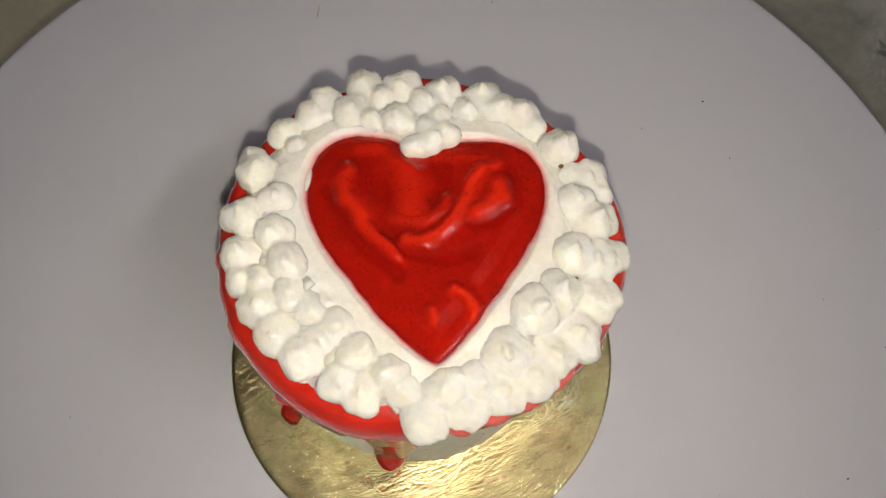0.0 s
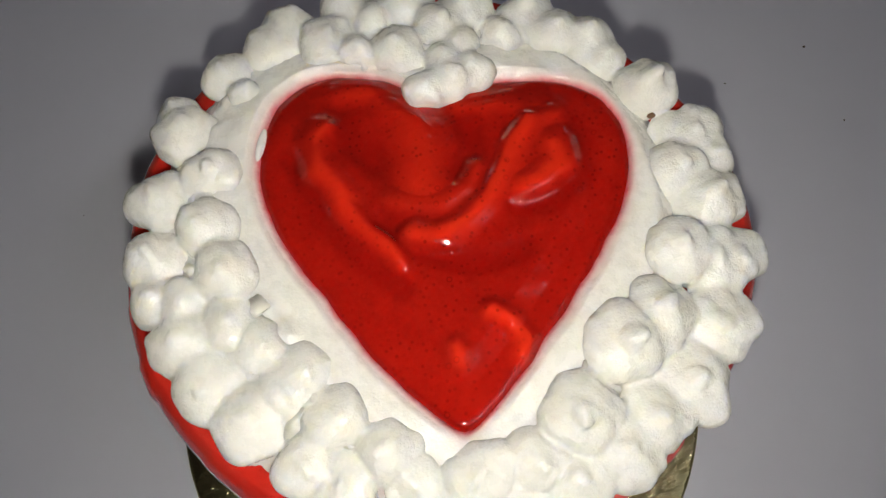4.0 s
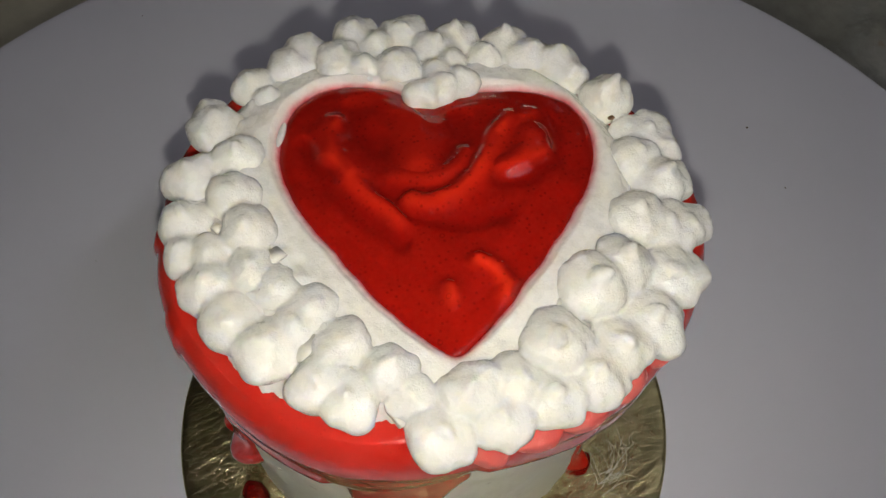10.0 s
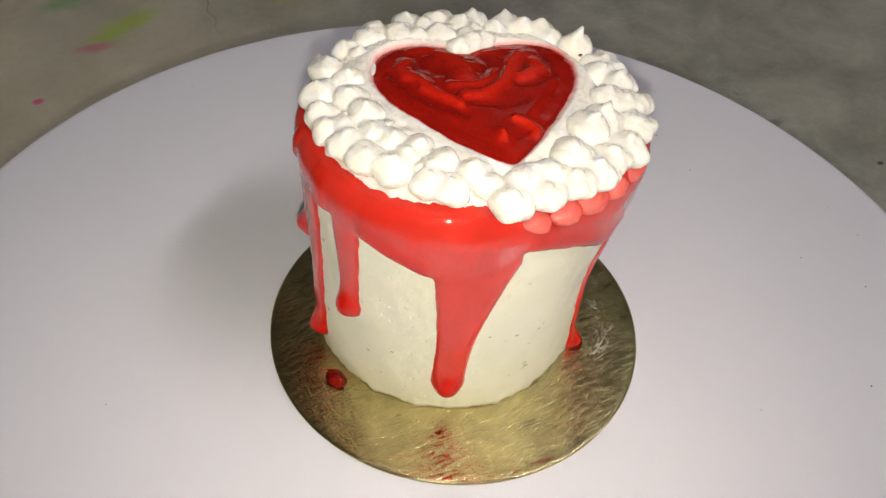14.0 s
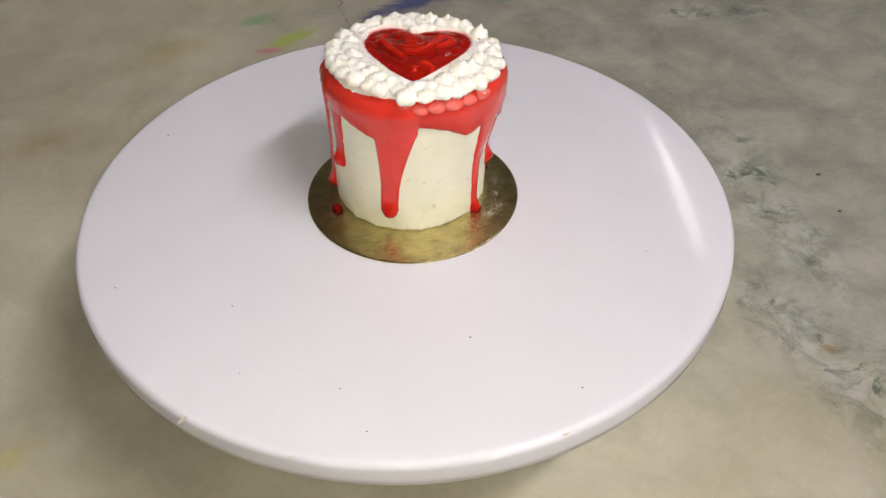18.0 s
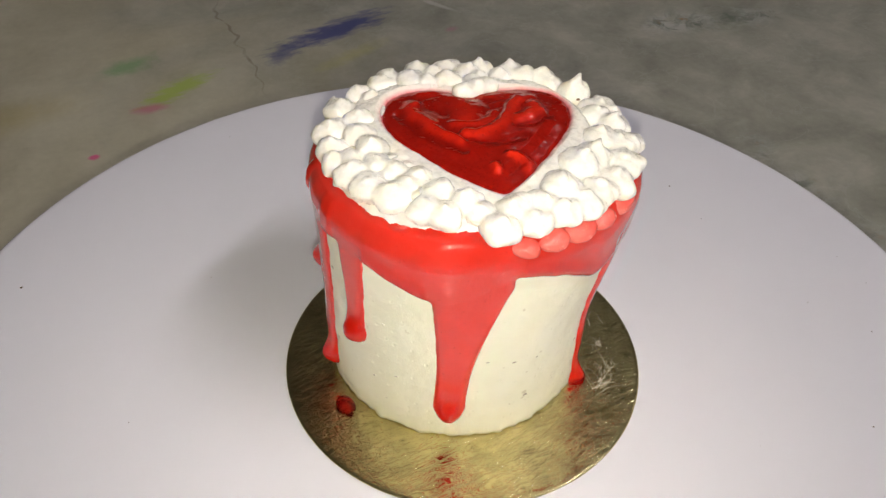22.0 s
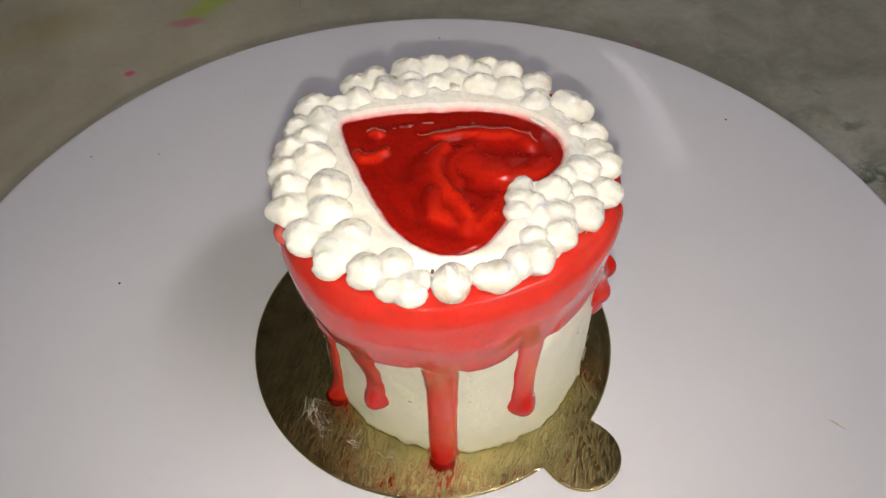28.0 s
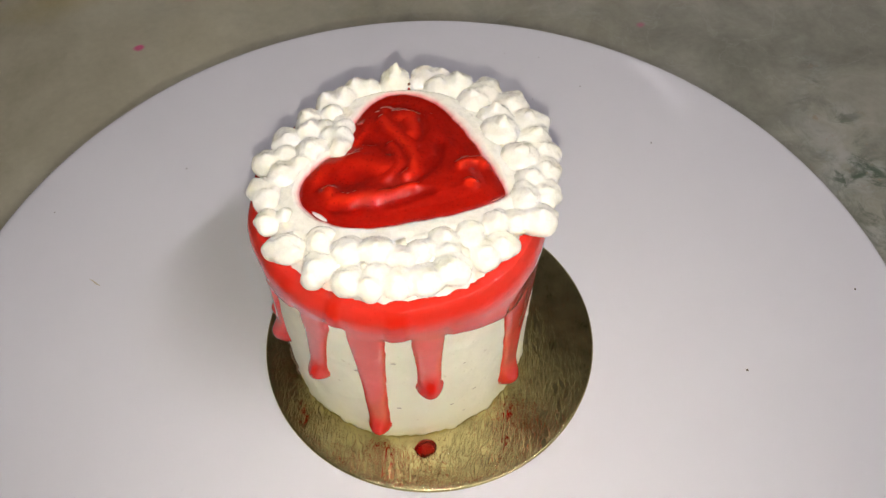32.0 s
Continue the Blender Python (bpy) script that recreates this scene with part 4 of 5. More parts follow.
def dollop(cake, deg, rmm, size, high, peak, seed, material=M_DOLLOP, z0=None, label=""):
    """One piped blob of cream: soft lobes run together, with a small leaning peak."""
    rng = random.Random(seed)
    na, nv = 56, 30
    la = rng.uniform(0, 6.28)
    lean = rng.uniform(0.10, 0.38)
    v = np.linspace(-0.30, math.pi / 2 - 0.012, nv)[:, None]
    a = (2 * math.pi * np.arange(na) / na)[None, :]
    D = np.stack([np.cos(v) * np.cos(a), np.cos(v) * np.sin(a), np.sin(v) + 0 * a], 2)
    rad = np.full((nv, na), 0.90)
    lobes = [(rng.uniform(0, 6.28), rng.uniform(-0.1, 0.8), rng.uniform(0.08, 0.24), rng.uniform(0.32, 0.52)) for _ in range(rng.randint(5, 7))]
    lobes += [(rng.uniform(0, 6.28), rng.uniform(0.2, 1.2), rng.uniform(0.03, 0.08), rng.uniform(0.14, 0.24)) for _ in range(rng.randint(3, 5))]
    lobes.append((la, 1.57 - lean, 0.14 + 0.55 * peak, 0.30))
    lobes.append((la, 1.57 - lean * 1.2, 0.05 + 0.18 * peak, 0.14))
    for az, el, amp, w in lobes:
        cosang = D[:, :, 0] * math.cos(az) * math.cos(el) + D[:, :, 1] * math.sin(az) * math.cos(el) + D[:, :, 2] * math.sin(el)
        rad += amp * np.exp((cosang - 1) / (w * w))
    ph = rng.uniform(0, 50)
    wob = np.array([[noise.noise(Vector(D[j, q] * 2.6) + Vector((ph, 0, 0))) for q in range(na)] for j in range(nv)])
    rad *= 1 + 0.04 * wob
    s = size / 1000 * 1.08 * np.array([1.0, 1.0, 1.0])
    s[0] *= rng.uniform(1.0, 1.25)
    s[1] *= rng.uniform(0.88, 1.1)
    s[2] = high / 1000 * 0.80
    V = D * rad[:, :, None] * s
    verts = [tuple(p) for p in V.reshape(-1, 3)]
    faces = []
    for j in range(nv - 1):
        for q in range(na):
            q2 = (q + 1) % na
            faces.append((j * na + q, j * na + q2, (j + 1) * na + q2, (j + 1) * na + q))
    faces.append(tuple((nv - 1) * na + q for q in range(na)))
    faces.append(tuple(range(na))[::-1])
    b = radians(deg)
    x, y = rmm / 1000 * math.cos(b), rmm / 1000 * math.sin(b)
    if z0 is None:
        z0 = top_plane(x, y) - 0.0006
    ob = mesh_ob("cream_dollop", verts, faces, material, cake, label, at=(CX + x, CY + y, z0))
    ob.rotation_euler = (0, 0, b + rng.uniform(-0.7, 0.7))
    return ob


# piped kisses: angle, distance from the middle (mm), radius (mm), height (mm), how pointed
PIPED_A = [(116, 32.4, 3.7, 4.0, 0.1), (117, 28.0, 2.4, 3.4, 0), (134, 31.2, 4.6, 5.0, 0.1), (130, 34.0, 3.2, 4.4, 0.1), (143, 25.1, 4.2, 4.6, 0.2), (152, 30.3, 4.4, 5.0, 0.1), (152, 32.6, 3.3, 4.4, 0.1),
           (160, 24.1, 4.3, 4.6, 0.15), (167, 30.8, 4.4, 5.0, 0.1), (175, 22.3, 4.5, 5.0, 0.2), (176, 31.2, 3.7, 4.8, 0.2), (-180, 27.9, 3.5, 4.4, 0.1), (-172, 29.7, 4.7, 5.0, 0.1)]
PIPED_B = [(-170, 23.7, 3.9, 3.8, 0.1), (-160, 30.0, 4.7, 5.0, 0.1), (-159, 22.8, 3.6, 3.8, 0.15), (-144, 22.2, 4.1, 3.8, 0.1), (-148, 29.6, 4.8, 5.0, 0.1), (-145, 25.4, 3.4, 3.8, 0.1), (-132, 30.8, 4.3, 5.0, 0.05),
           (-130, 24.8, 4.1, 4.2, 0.1), (-124, 31.8, 4.3, 4.8, 0.1), (-116, 27.5, 4.1, 4.6, 0.25), (-105, 35.6, 5.0, 5.0, 0.12), (-97, 31.1, 4.6, 5.0, 0.1), (-110, 30.7, 3.4, 4.0, 0.1)]
PIPED_C = [(-92, 35.4, 4.5, 4.6, 0.2), (-86, 31.9, 4.3, 4.8, 0.3), (-73, 30.4, 5.1, 5.8, 0.55), (-81, 35.6, 4.7, 4.8, 0.3), (-71, 36.5, 4.9, 4.8, 0.3), (-63, 36.3, 4.7, 5.0, 0.45), (-55, 29.3, 5.3, 5.8, 0.55),
           (-54, 37.8, 5.2, 5.0, 0.4), (-45, 31.2, 4.7, 5.8, 0.55), (-42, 38.0, 5.2, 5.0, 0.25), (-31, 36.6, 4.7, 5.0, 0.3), (-29, 39.1, 4.0, 4.6, 0.35), (-30, 32.3, 4.5, 5.2, 0.45)]
PIPED_D = [(-18, 36.6, 4.7, 5.2, 0.4), (-11, 33.3, 4.2, 4.4, 0.2), (-4, 37.6, 4.2, 4.4, 0.1), (-9, 38.6, 3.2, 4.2, 0.1), (-1, 35.1, 2.6, 3.2, 0), (9, 35.3, 4.4, 6.6, 0.95), (25, 34.3, 4.2, 5.2, 0.3),
           (20, 33.9, 3.2, 4.4, 0.1), (33, 32.6, 4.0, 5.2, 0.3), (40, 33.0, 4.2, 5.2, 0.45), (43, 28.5, 3.1, 4.4, 0.2), (54, 31.1, 4.1, 5.2, 0.35), (60, 27.6, 4.0, 5.0, 0.35), (53, 25.1, 3.0, 4.0, 0.1)]
PIPED_E = [(69, 31.5, 4.6, 5.0, 0.1), (71, 23.6, 4.0, 4.8, 0.25), (83, 33.2, 4.4, 4.8, 0.1), (78, 29.2, 3.3, 4.2, 0.1), (91, 27.6, 4.4, 4.6, 0.1), (98, 33.0, 4.1, 4.6, 0.05), (104, 31.6, 3.9, 4.4, 0.1),
           (53, 19.6, 3.6, 4.6, 0.1), (61, 17.9, 3.1, 4.6, 0.05), (46, 21.8, 3.1, 4.0, 0.1), (56, 22.2, 3.1, 4.2, 0.1), (83, 24.5, 3.0, 3.8, 0.1)]
PINK = [(-54, 38.6, 3.6, 3.6, 0.0), (-64, 37.6, 3.8, 3.8, 0.0), (-74, 37.2, 3.8, 3.8, 0.0), (-85, 36.4, 3.9, 3.8, 0.0), (-95, 36.2, 3.2, 3.2, 0.0)]


def soft_min(a, b, k):
    h = np.clip(0.5 + 0.5 * (b - a) / k, 0, 1)
    return b * (1 - h) + a * h - k * h * (1 - h)


def kiss_field(x, y, z, rng, size, high, peak, out):
    """Distance (mm) from one piped kiss of cream at the origin: a squat body, uneven lobes, a shoulder and a leaning nub. out: the way to the rim."""
    def ball(cx, cy, cz, rx, ry, rz):
        return (np.sqrt(((x - cx) / rx) ** 2 + ((y - cy) / ry) ** 2 + ((z - cz) / rz) ** 2) - 1) * min(rx, ry, rz)
    ex = rng.uniform(0.93, 1.09)
    f = ball(0, 0, 0.18 * high, size * 0.95 * ex, size * 0.95 / ex, high * 0.54)
    for _ in range(rng.randint(1, 3)):
        a, q = rng.uniform(0, 6.28), rng.uniform(0.36, 0.56)
        r = size * rng.uniform(0.40, 0.54)
        f = soft_min(f, ball(size * q * math.cos(a), size * q * math.sin(a), high * rng.uniform(0.16, 0.34), r, r, min(r, high * 0.42)), 0.6)
    la = out + rng.uniform(-1.3, 1.3)
    lean = size * rng.uniform(0.06, 0.26)
    lx, ly = math.cos(la), math.sin(la)
    f = soft_min(f, ball(0.5 * lean * lx, 0.5 * lean * ly, 0.50 * high, size * 0.54, size * 0.54, high * 0.26), 0.6)
    # each kiss ends in a soft nub or a drawn-out point
    top = (0.68 + 0.38 * peak) * high + rng.uniform(-0.2, 0.15)
    wide = max(rng.uniform(0.25, 0.34), 0.24 + 0.18 * peak)
    for t, k in ((0.0, 1.0), (0.34, 0.86), (0.62, 0.68 - 0.12 * peak), (0.86, 0.50 - 0.16 * peak), (1.0, 0.38 - 0.16 * peak)):
        d = lean * (0.5 + 1.1 * t * t)
        r = size * wide * k
        f = soft_min(f, ball(d * lx, d * ly, 0.58 * high + (top - 0.58 * high) * t, r, r, r), 0.40)
    return f


def net_of(F, origin, step):
    """Surface nets: points, quads and the cell of each point where the field changes sign."""
    ins = F < 0
    c = np.zeros(tuple(n - 1 for n in F.shape), np.int16)
    pos = np.zeros(c.shape + (3,))
    cnt = np.zeros(c.shape)
    nx, ny, nz = c.shape
    for ax in range(3):
        o1, o2 = [k for k in range(3) if k != ax]
        for d1 in (0, 1):
            for d2 in (0, 1):
                lo, hi = [0, 0, 0], [0, 0, 0]
                lo[o1] = hi[o1] = d1
                lo[o2] = hi[o2] = d2
                hi[ax] = 1
                A = F[lo[0]:lo[0] + nx, lo[1]:lo[1] + ny, lo[2]:lo[2] + nz]
                B = F[hi[0]:hi[0] + nx, hi[1]:hi[1] + ny, hi[2]:hi[2] + nz]
                cut = (A < 0) != (B < 0)
                t = np.where(cut, A / np.where(cut, A - B, 1.0), 0.0)
                cnt += cut
                pos[..., ax] += np.where(cut, t, 0)
                pos[..., o1] += np.where(cut, d1, 0)
                pos[..., o2] += np.where(cut, d2, 0)
    has = cnt > 0
    idx = np.full(c.shape, -1)
    idx[has] = np.arange(int(has.sum()))
    cell = np.argwhere(has)
    V = (cell + pos[has] / cnt[has][:, None]) * step + np.array(origin)
    quads = []
    for ax in range(3):
        o1, o2 = [(1, 2), (2, 0), (0, 1)][ax]
        a = [slice(1, -1)] * 3
        b = [slice(1, -1)] * 3
        a[ax], b[ax] = slice(0, -1), slice(1, None)
        A, B = ins[tuple(a)], ins[tuple(b)]
        e = np.argwhere(A != B)
        flip = A[A != B]
        base = e + 1
        base[:, ax] -= 1
        u, w = np.zeros(3, int), np.zeros(3, int)
        u[o1], w[o2] = 1, 1
        q = np.stack([idx[tuple((base - u - w).T)], idx[tuple((base - w).T)], idx[tuple(base.T)], idx[tuple((base - u).T)]], 1)
        quads.append(np.where(flip[:, None], q, q[:, ::-1]))
    Q = np.concatenate(quads)
    return V, Q[(Q >= 0).all(1)], cell


def piped_cream(cake, spots):
    """All the piped kisses run together along narrow creases, cut there into one mesh for each kiss."""
    step = 0.34
    lo, hi = np.array([-46.0, -46.0, 62.5]), np.array([46.0, 46.0, 80.5])
    n = ((hi - lo) / step).astype(int)
    ax = [lo[k] + step * np.arange(n[k]) for k in range(3)]
    far = 3.0
    acc = np.zeros(tuple(n))
    best = np.full(tuple(n), far)
    own = np.zeros(tuple(n), np.int16)
    k = 0.13
    wr = random.Random(21)
    waves = []
    for wave, amp in ((7.5, 0.10), (5.2, 0.10), (3.6, 0.085), (2.4, 0.05), (1.5, 0.022)):
        for _ in range(3):
            v = Vector((wr.gauss(0, 1), wr.gauss(0, 1), wr.gauss(0, 0.8))).normalized() * (6.283 / wave)
            waves.append((v, wr.uniform(0, 6.28), amp, Vector((wr.gauss(0, 1), wr.gauss(0, 1), wr.gauss(0, 0.5)))))
    for i, (deg, r, size, high, peak) in enumerate(spots):
        rng = random.Random(i * 11 + 8)
        a = radians(deg)
        c = np.array([r * math.cos(a), r * math.sin(a), 71.5 - 3.0 * min(1.0, max(0.0, r - 24) / 14) ** 1.2 - 0.045 * r * math.sin(a)])
        i0 = np.maximum(((c - np.array([size * 1.7, size * 1.7, 3.5]) - lo) / step).astype(int), 0)
        i1 = np.minimum(((c + np.array([size * 1.7, size * 1.7, high * 1.45 + 2.0]) - lo) / step).astype(int) + 1, n)
        sl = tuple(slice(p, q) for p, q in zip(i0, i1))
        X, Y, Z = np.meshgrid(*[ax[q][sl[q]] for q in range(3)], indexing="ij")
        DX, DY, DZ = X - c[0], Y - c[1], Z - c[2]
        for v, ph, amp, way in waves:
            s = amp * np.sin(v.x * X + v.y * Y + v.z * Z + ph)
            DX, DY, DZ = DX + s * way.x, DY + s * way.y, DZ + s * way.z
        f = np.minimum(kiss_field(DX, DY, DZ, rng, size * 0.98, high * 1.06, peak, a), far)
        acc[sl] += np.exp(-f / k)
        lead = f < best[sl]
        own[sl] = np.where(lead, i, own[sl])
        best[sl] = np.where(lead, f, best[sl])
    F = np.where(acc > 0, -k * np.log(np.maximum(acc, 1e-30)), far)
    F = np.minimum(F, far)
    V, Q, cell = net_of(F, lo, step)
    gx, gy, gz = np.gradient(F, step)
    ci = np.clip(np.round((V - lo) / step).astype(int), 0, n - 1)
    G = np.stack([g[tuple(ci.T)] for g in (gx, gy, gz)], 1)
    # normals averaged over each point's neighbours
    for _ in range(2):
        S = G.copy()
        for p, q in ((0, 1), (1, 2), (2, 3), (3, 0)):
            np.add.at(S, Q[:, p], G[Q[:, q]] * 0.5)
            np.add.at(S, Q[:, q], G[Q[:, p]] * 0.5)
        G = S / (np.linalg.norm(S, axis=1)[:, None] + 1e-12)
    fo = own[tuple(cell[Q[:, 0]].T)]
    order = np.argsort(fo, kind="stable")
    Q, fo = Q[order], fo[order]
    for i in np.unique(fo):
        used, inv = np.unique(Q[fo == i], return_inverse=True)
        ob = mesh_ob("cream_dollop", (V[used] / 1000).tolist(), inv.reshape(-1, 4).tolist(), M_DOLLOP, cake, at=(CX, CY, 0))
        ob.data.normals_split_custom_set_from_vertices(G[used].tolist())


def cream(cake):
    piped_cream(cake, PIPED_A + PIPED_B + PIPED_C + PIPED_D + PIPED_E)
    for k, (a, r, s, h, p) in enumerate(PINK):
        dollop(cake, a, r - 0.6, s, h, p, 500 + k, M_PINK, 0.0655, "cream dollop stained pink by the glaze")


def small_bits(cake):
    # squares of yellowish buttercream that show between the dollops
    rng = random.Random(11)
    for x, y, s in ((-20.2, -3.6, 2.4), (-20.3, -18.0, 3.2), (-17.2, -23.6, 2.4), (-12.3, -29.8, 3.2), (12.0, -25.0, 1.7), (2.6, -29.4, 1.9),
                    (18.6, -28.0, 1.7), (25.3, -20.6, 1.9), (24.2, -26.2, 1.7), (17.3, -21.2, 1.5), (-26.2, 4.1, 1.3)):
        bm = bmesh.new()
        bmesh.ops.create_cube(bm, size=1.0)
        for q in bm.verts:
            q.co = Vector((q.co.x * s / 1000 * rng.uniform(0.8, 1.2), q.co.y * s / 1000 * rng.uniform(0.8, 1.2), q.co.z * 0.0006))
        bmesh.ops.bevel(bm, geom=bm.edges, offset=0.0001, segments=2, affect="EDGES")
        ob = part("buttercream_chip", bm, M_CHIP, cake, "pale yellow buttercream chip", at=(CX + x / 1000, CY + y / 1000, top_plane(x / 1000, y / 1000) + 0.0014))
        ob.rotation_euler = (rng.uniform(-0.15, 0.15), rng.uniform(-0.15, 0.15), rng.uniform(0, 3))
    bm = bmesh.new()
    bmesh.ops.create_icosphere(bm, subdivisions=2, radius=0.00055)
    for q in bm.verts:
        q.co = Vector((q.co.x * 1.1, q.co.y * 0.7, q.co.z * 0.5)) * (1 + 0.2 * noise.noise(q.co * 2000))
    part("brown_flake", bm, M_NUT, cake, "tiny brown flake on the cream", at=(CX + 0.0335, CY + 0.0014, 0.0712))
    # a sliver of bare cream at the heart's edge
    bm = bmesh.new()
    bmesh.ops.create_icosphere(bm, subdivisions=3, radius=0.001)
    for q in bm.verts:
        q.co = Vector((q.co.x * 0.55, q.co.y * 2.3, q.co.z * 0.35))
    ob = part("cream_sliver", bm, M_DOLLOP, cake, "white sliver of cream at the jelly's edge", at=(CX - 0.0132, CY + 0.0166, plane_z(-0.0132, 0.0166) + 0.0004))
    ob.rotation_euler = (0, 0, radians(-31))
    # bare sponge at the foot
    for k in range(120):
        a = rng.gauss(104, 8)
        z = BASE_Z + 0.0004 + abs(rng.gauss(0, 0.0042))
        a = radians(a - 900 * (z - BASE_Z) * rng.uniform(0, 1))
        r = body_radius(a, z) + rng.uniform(-0.0004, 0.0003)
        s = rng.uniform(0.0003, 0.0011)
        bm = bmesh.new()
        bmesh.ops.create_icosphere(bm, subdivisions=2, radius=s)
        ph = Vector((k * 3.1, 0, 0))
        for q in bm.verts:
            q.co = Vector((q.co.x * 1.4, q.co.y * 0.6, q.co.z * 0.7)) * (1 + 0.5 * noise.noise(q.co * 1500 + ph))
        ob = part("sponge_crumb", bm, M_SPONGE, cake, at=(CX + r * math.cos(a), CY + r * math.sin(a), z))
        ob.rotation_euler = (0, 0, a + math.pi / 2)
    for k in range(26):
        a = radians(rng.uniform(-180, 180))
        z = rng.uniform(0.006, 0.045)
        s = rng.uniform(0.0002, 0.0005)
        bm = bmesh.new()
        bmesh.ops.create_icosphere(bm, subdivisions=1, radius=s)
        for q in bm.verts:
            q.co = Vector((q.co.x * 1.8, q.co.y * 0.3, q.co.z * 0.8))
        ob = part("crumb_fleck", bm, M_SCUFF, cake, at=(CX + 0.0356 * math.cos(a), CY + 0.0356 * math.sin(a), z))
        ob.rotation_euler = (0, 0, a + math.pi / 2)


def clots(cake):
    """Thick glossy jelly that has gathered under the piped cream."""
    for deg, r, z, lx, ly, lz in ((84, 36.6, 62.8, 3.4, 1.5, 1.3), (78, 36.4, 63.6, 2.0, 1.3, 1.1), (57, 36.2, 64.6, 1.5, 1.0, 0.8), (-28, 40.6, 61.5, 1.6, 1.0, 1.6)):
        bm = bmesh.new()
        bmesh.ops.create_uvsphere(bm, u_segments=28, v_segments=18, radius=1.0)
        for q in bm.verts:
            f = 1 + 0.28 * noise.noise(q.co * 1.6 + Vector((deg, 0, 0)))
            q.co = Vector((q.co.x * lx * f, q.co.y * ly * f, q.co.z * lz * f)) / 1000
        a = radians(deg)
        ob = part("jelly_clot", bm, M_GLAZE, cake, "thick glossy deep red jelly clot", at=(CX + r / 1000 * math.cos(a), CY + r / 1000 * math.sin(a), z / 1000))
        ob.rotation_euler = (0, 0, a + math.pi / 2)
        att = ob.data.attributes.new("layer", "FLOAT", "POINT")
        att.data.foreach_set("value", np.full(len(ob.data.vertices), 0.30, np.float32))


def cake():
    thing = new("heart_cake")
    tagged(thing, "small white cream cake with red jelly heart, drips and piped dollops", "cake")
    cake_body(thing)
    cream_border(thing)
    heart_jelly(thing)
    cream(thing)
    glaze(thing)
    clots(thing)
    small_bits(thing)
    return thing


def jelly_drop(x, y, lx, ly, h, ang, label):
    bm = bmesh.new()
    bmesh.ops.create_uvsphere(bm, u_segments=28, v_segments=16, radius=1.0)
    for q in bm.verts:
        f = 1 + 0.12 * noise.noise(q.co * 1.7 + Vector((x * 900, y * 900, 0)))
        q.co = Vector((q.co.x * lx * f, q.co.y * ly * f, max(q.co.z, -0.35) * h))
    ob = part("jelly_drop", bm, M_DROP, None)
    me = ob.data
    me.transform(Matrix.Translation((x, y, 0.00095 + 0.35 * h)) @ Matrix.Rotation(radians(ang), 4, "Z"))
    att = me.attributes.new("layer", "FLOAT", "POINT")
    att.data.foreach_set("value", np.full(len(me.vertices), 0.7, np.float32))
    return tagged(ob, label, "jelly drop", group="drops on the card")


def cream_smear(x, y, ang, count, spread, length, seed):
    """Torn threads of cream scraped over the card."""
    rng = random.Random(seed)
    verts, faces = [], []
    for k in range(count):
        a = radians(ang + rng.gauss(0, spread))
        l = length * rng.uniform(0.3, 1.0)
        w = rng.uniform(0.00004, 0.00010)
        ox, oy = x + rng.gauss(0, 0.0012), y + rng.gauss(0, 0.0012)
        b = len(verts)
        for j in range(8):
            f = j / 7
            bend = a + 1.9 * f * noise.noise(Vector((seed, k * 1.3, 0)))
            px, py = ox + l * f * math.cos(bend), oy + l * f * math.sin(bend)
            ww = w * (1 - 0.8 * f) * (1 + 0.6 * noise.noise(Vector((k * 2.0, j * 1.1, 3))))
            nx, ny = -math.sin(bend), math.cos(bend)
            for s, z in ((-1, 0.00112), (0, 0.00112 + ww * 0.5), (1, 0.00112)):
                verts.append((px + nx * ww * s, py + ny * ww * s, z))
        for j in range(7):
            for s in (0, 1):
                faces.append((b + 3 * j + s, b + 3 * j + s + 1, b + 3 * j + s + 4, b + 3 * j + s + 3))
    ob = mesh_ob("cream_smear", verts, faces, M_SMEAR, None)
    return tagged(ob, "thin torn white cream smear scraped across the gold card", "cream smear", kind="stuff")


# unidentified round brown thing, given the shape of a ribbed cap
def round_brown_thing(x, y):
    thing = new("round_brown_thing")
    tagged(thing, "small round golden-brown thing, not identified, lying on the marble worktop", "cap")
    thing.location = (x, y, TABLE_Z)
    v, f = lathe([(0.0104, 0.0), (0.0112, 0.0006), (0.0115, 0.003), (0.0114, 0.008), (0.0108, 0.0098), (0.0095, 0.0106), (0.004, 0.0108)], 64)
    shell = mesh_ob("shell", v, f, M_BROWN_THING, thing)
    for k in range(40):
        a = 2 * math.pi * k / 40
        rib = part("rib", box_bm(-0.0002, 0.0004, -0.00025, 0.00025, 0.001, 0.0078), M_BROWN_THING, shell, smooth=False)
        rib.location = (0.0115 * math.cos(a), 0.0115 * math.sin(a), 0)
        rib.rotation_euler = (0, 0, a)


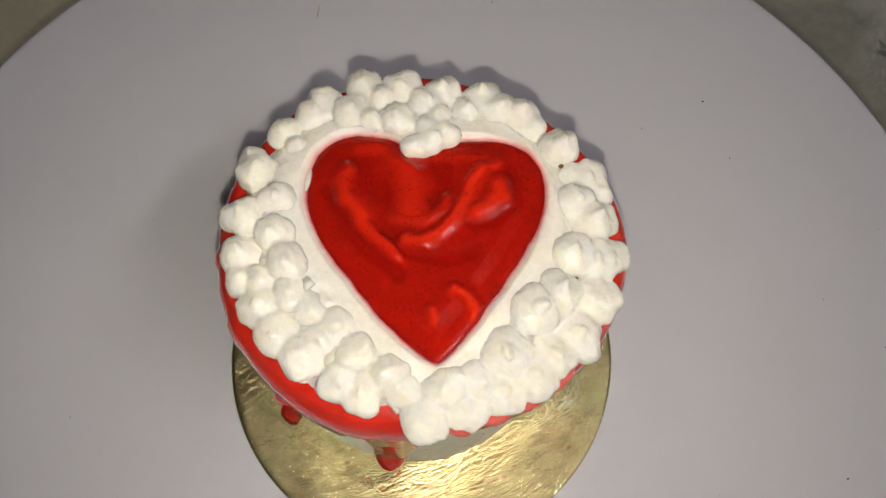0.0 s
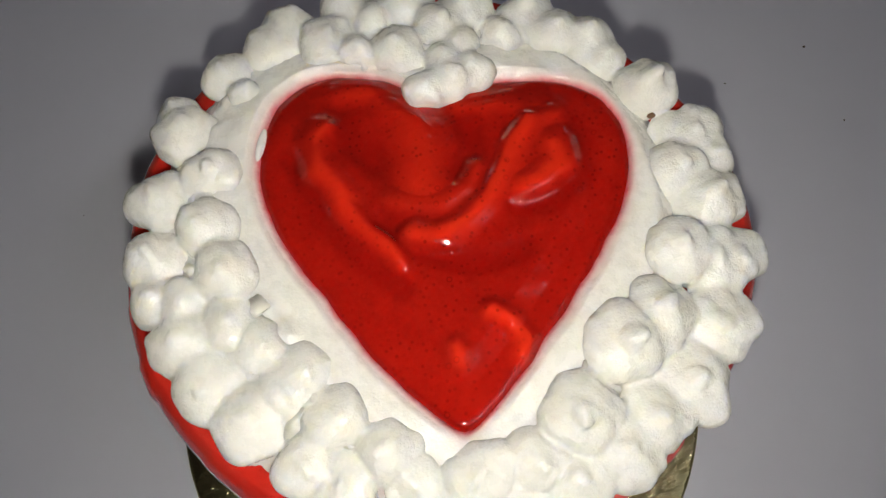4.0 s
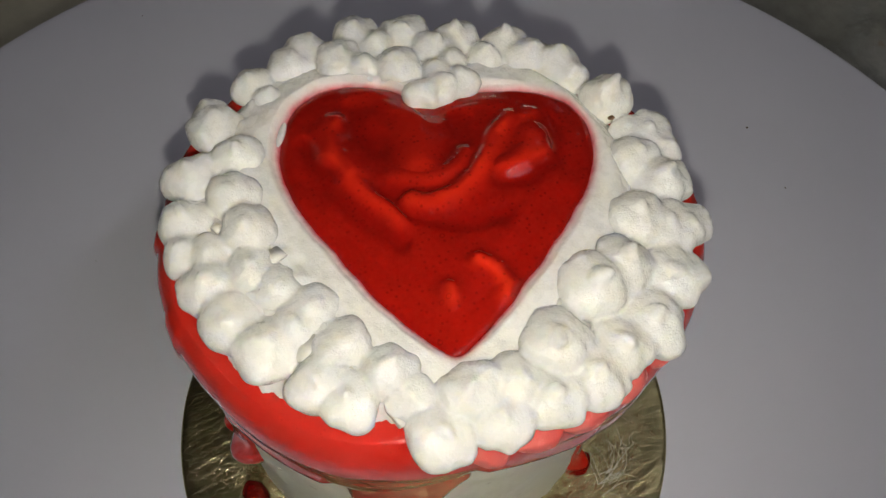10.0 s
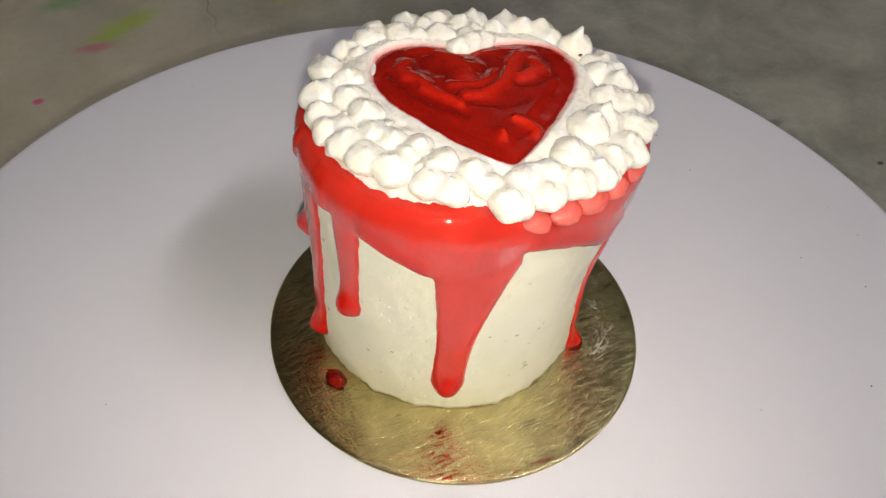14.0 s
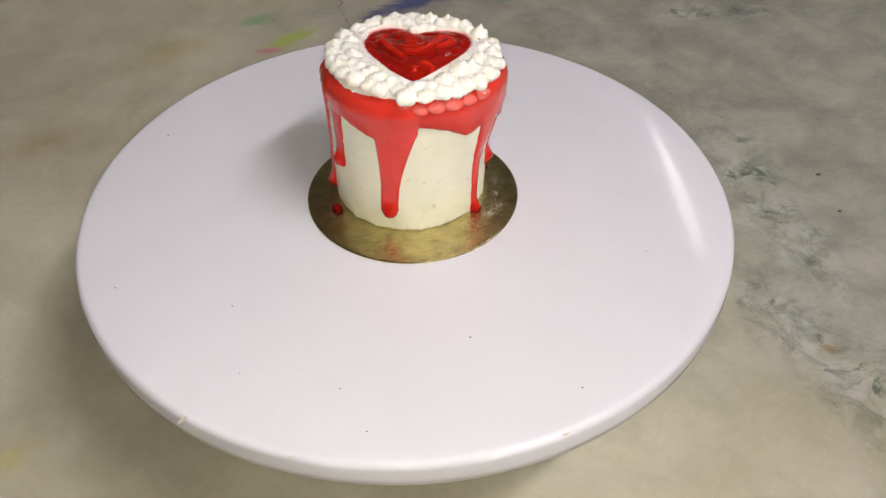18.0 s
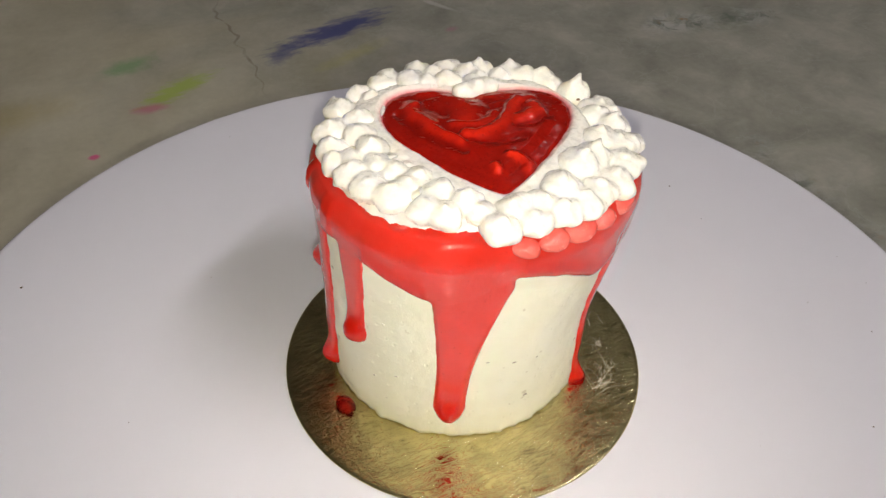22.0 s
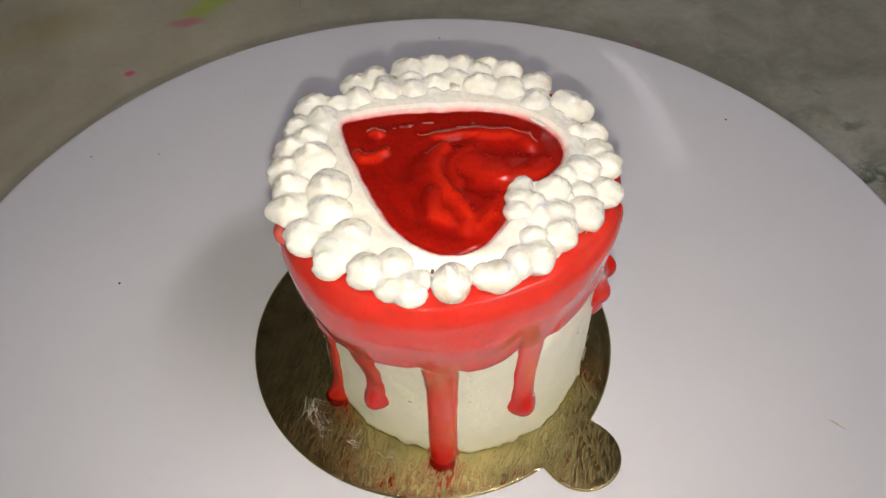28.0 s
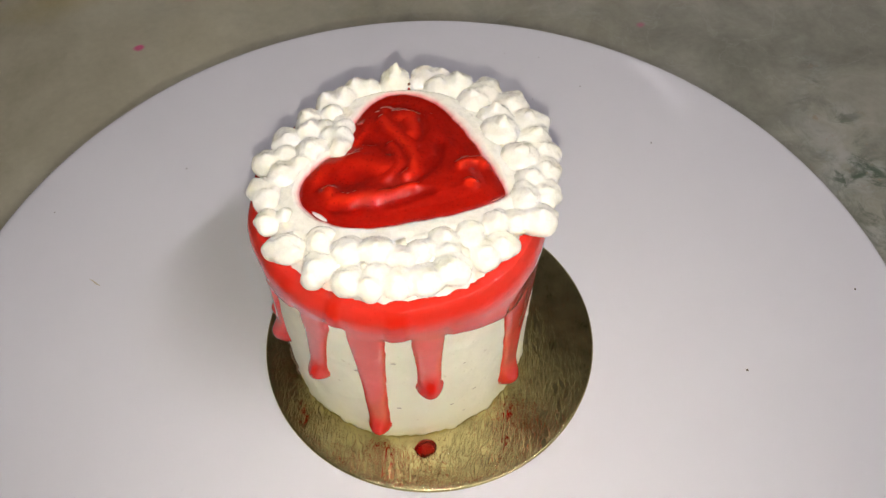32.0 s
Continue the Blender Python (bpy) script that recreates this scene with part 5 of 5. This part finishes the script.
# ---- torch beside the lens ----
def torch():
    thing = new("torch_light")
    tagged(thing, "small black torch with a bright white LED, carried beside the lens", "torch")
    v, f = lathe([(0.0022, 0.0048), (0.0022, 0.0051)], 24)
    mesh_ob("led", v, f, M_LED, thing, "bright white LED")
    v, f = lathe([(0.0001, 0.0054), (0.0036, 0.0054), (0.0036, 0.0), (0.0046, 0.0), (0.0050, 0.0004), (0.0050, 0.010), (0.0046, 0.0105)], 32)
    mesh_ob("housing", v, f, M_BLACK, thing)
    return thing


TURNTABLE = turntable()
CARD = cake_board()
CAKE = cake()
DROPS = [
    jelly_drop(-0.0336, -0.0033, 0.0022, 0.0031, 0.0020, 20, "glossy red jelly drop on the gold card"),
    jelly_drop(CX + 0.0375 * math.cos(radians(5)), CY + 0.0375 * math.sin(radians(5)), 0.0022, 0.0034, 0.0012, 5, "flat red jelly pool at the foot of a drip"),
    jelly_drop(CX + 0.0372 * math.cos(radians(-50)), CY + 0.0372 * math.sin(radians(-50)), 0.0018, 0.0026, 0.0012, -50, "flat red jelly pool at the foot of a drip"),
]
SMEARS = [cream_smear(0.0315, -0.0268, 22, 26, 26, 0.009, 3), cream_smear(0.0365, -0.0235, 65, 16, 34, 0.005, 8), cream_smear(0.0400, -0.0150, 80, 13, 34, 0.005, 9),
          cream_smear(0.0425, -0.0040, 85, 12, 55, 0.005, 15)]
TORCH = torch()
round_brown_thing(0.507, 0.265)

# turn of the turntable about its axis: seconds, degrees
SPIN = [(0, 0), (12, 0), (23.5, 0), (24, -1.4), (24.5, -3.5), (25, -20.1), (25.5, -36.8), (26.5, -71.5), (27.5, -106.3), (28, -122.3), (28.5, -138.8), (29, -157.9), (29.5, -182.3), (30, -206.5), (30.5, -232.7), (31, -255.5), (31.5, -275.9), (32, -296.3)]


def motions():
    for thing in [TURNTABLE, CARD, CAKE] + DROPS + SMEARS:
        walk(thing, [(t, pose(0, 0, 0, 0, 0, d)) for t, d in SPIN])
    walk(TORCH, [(row[0], turn_pose(row) @ pose(0.0005, -0.0115, 0.001)) for row in PATH])


motions()
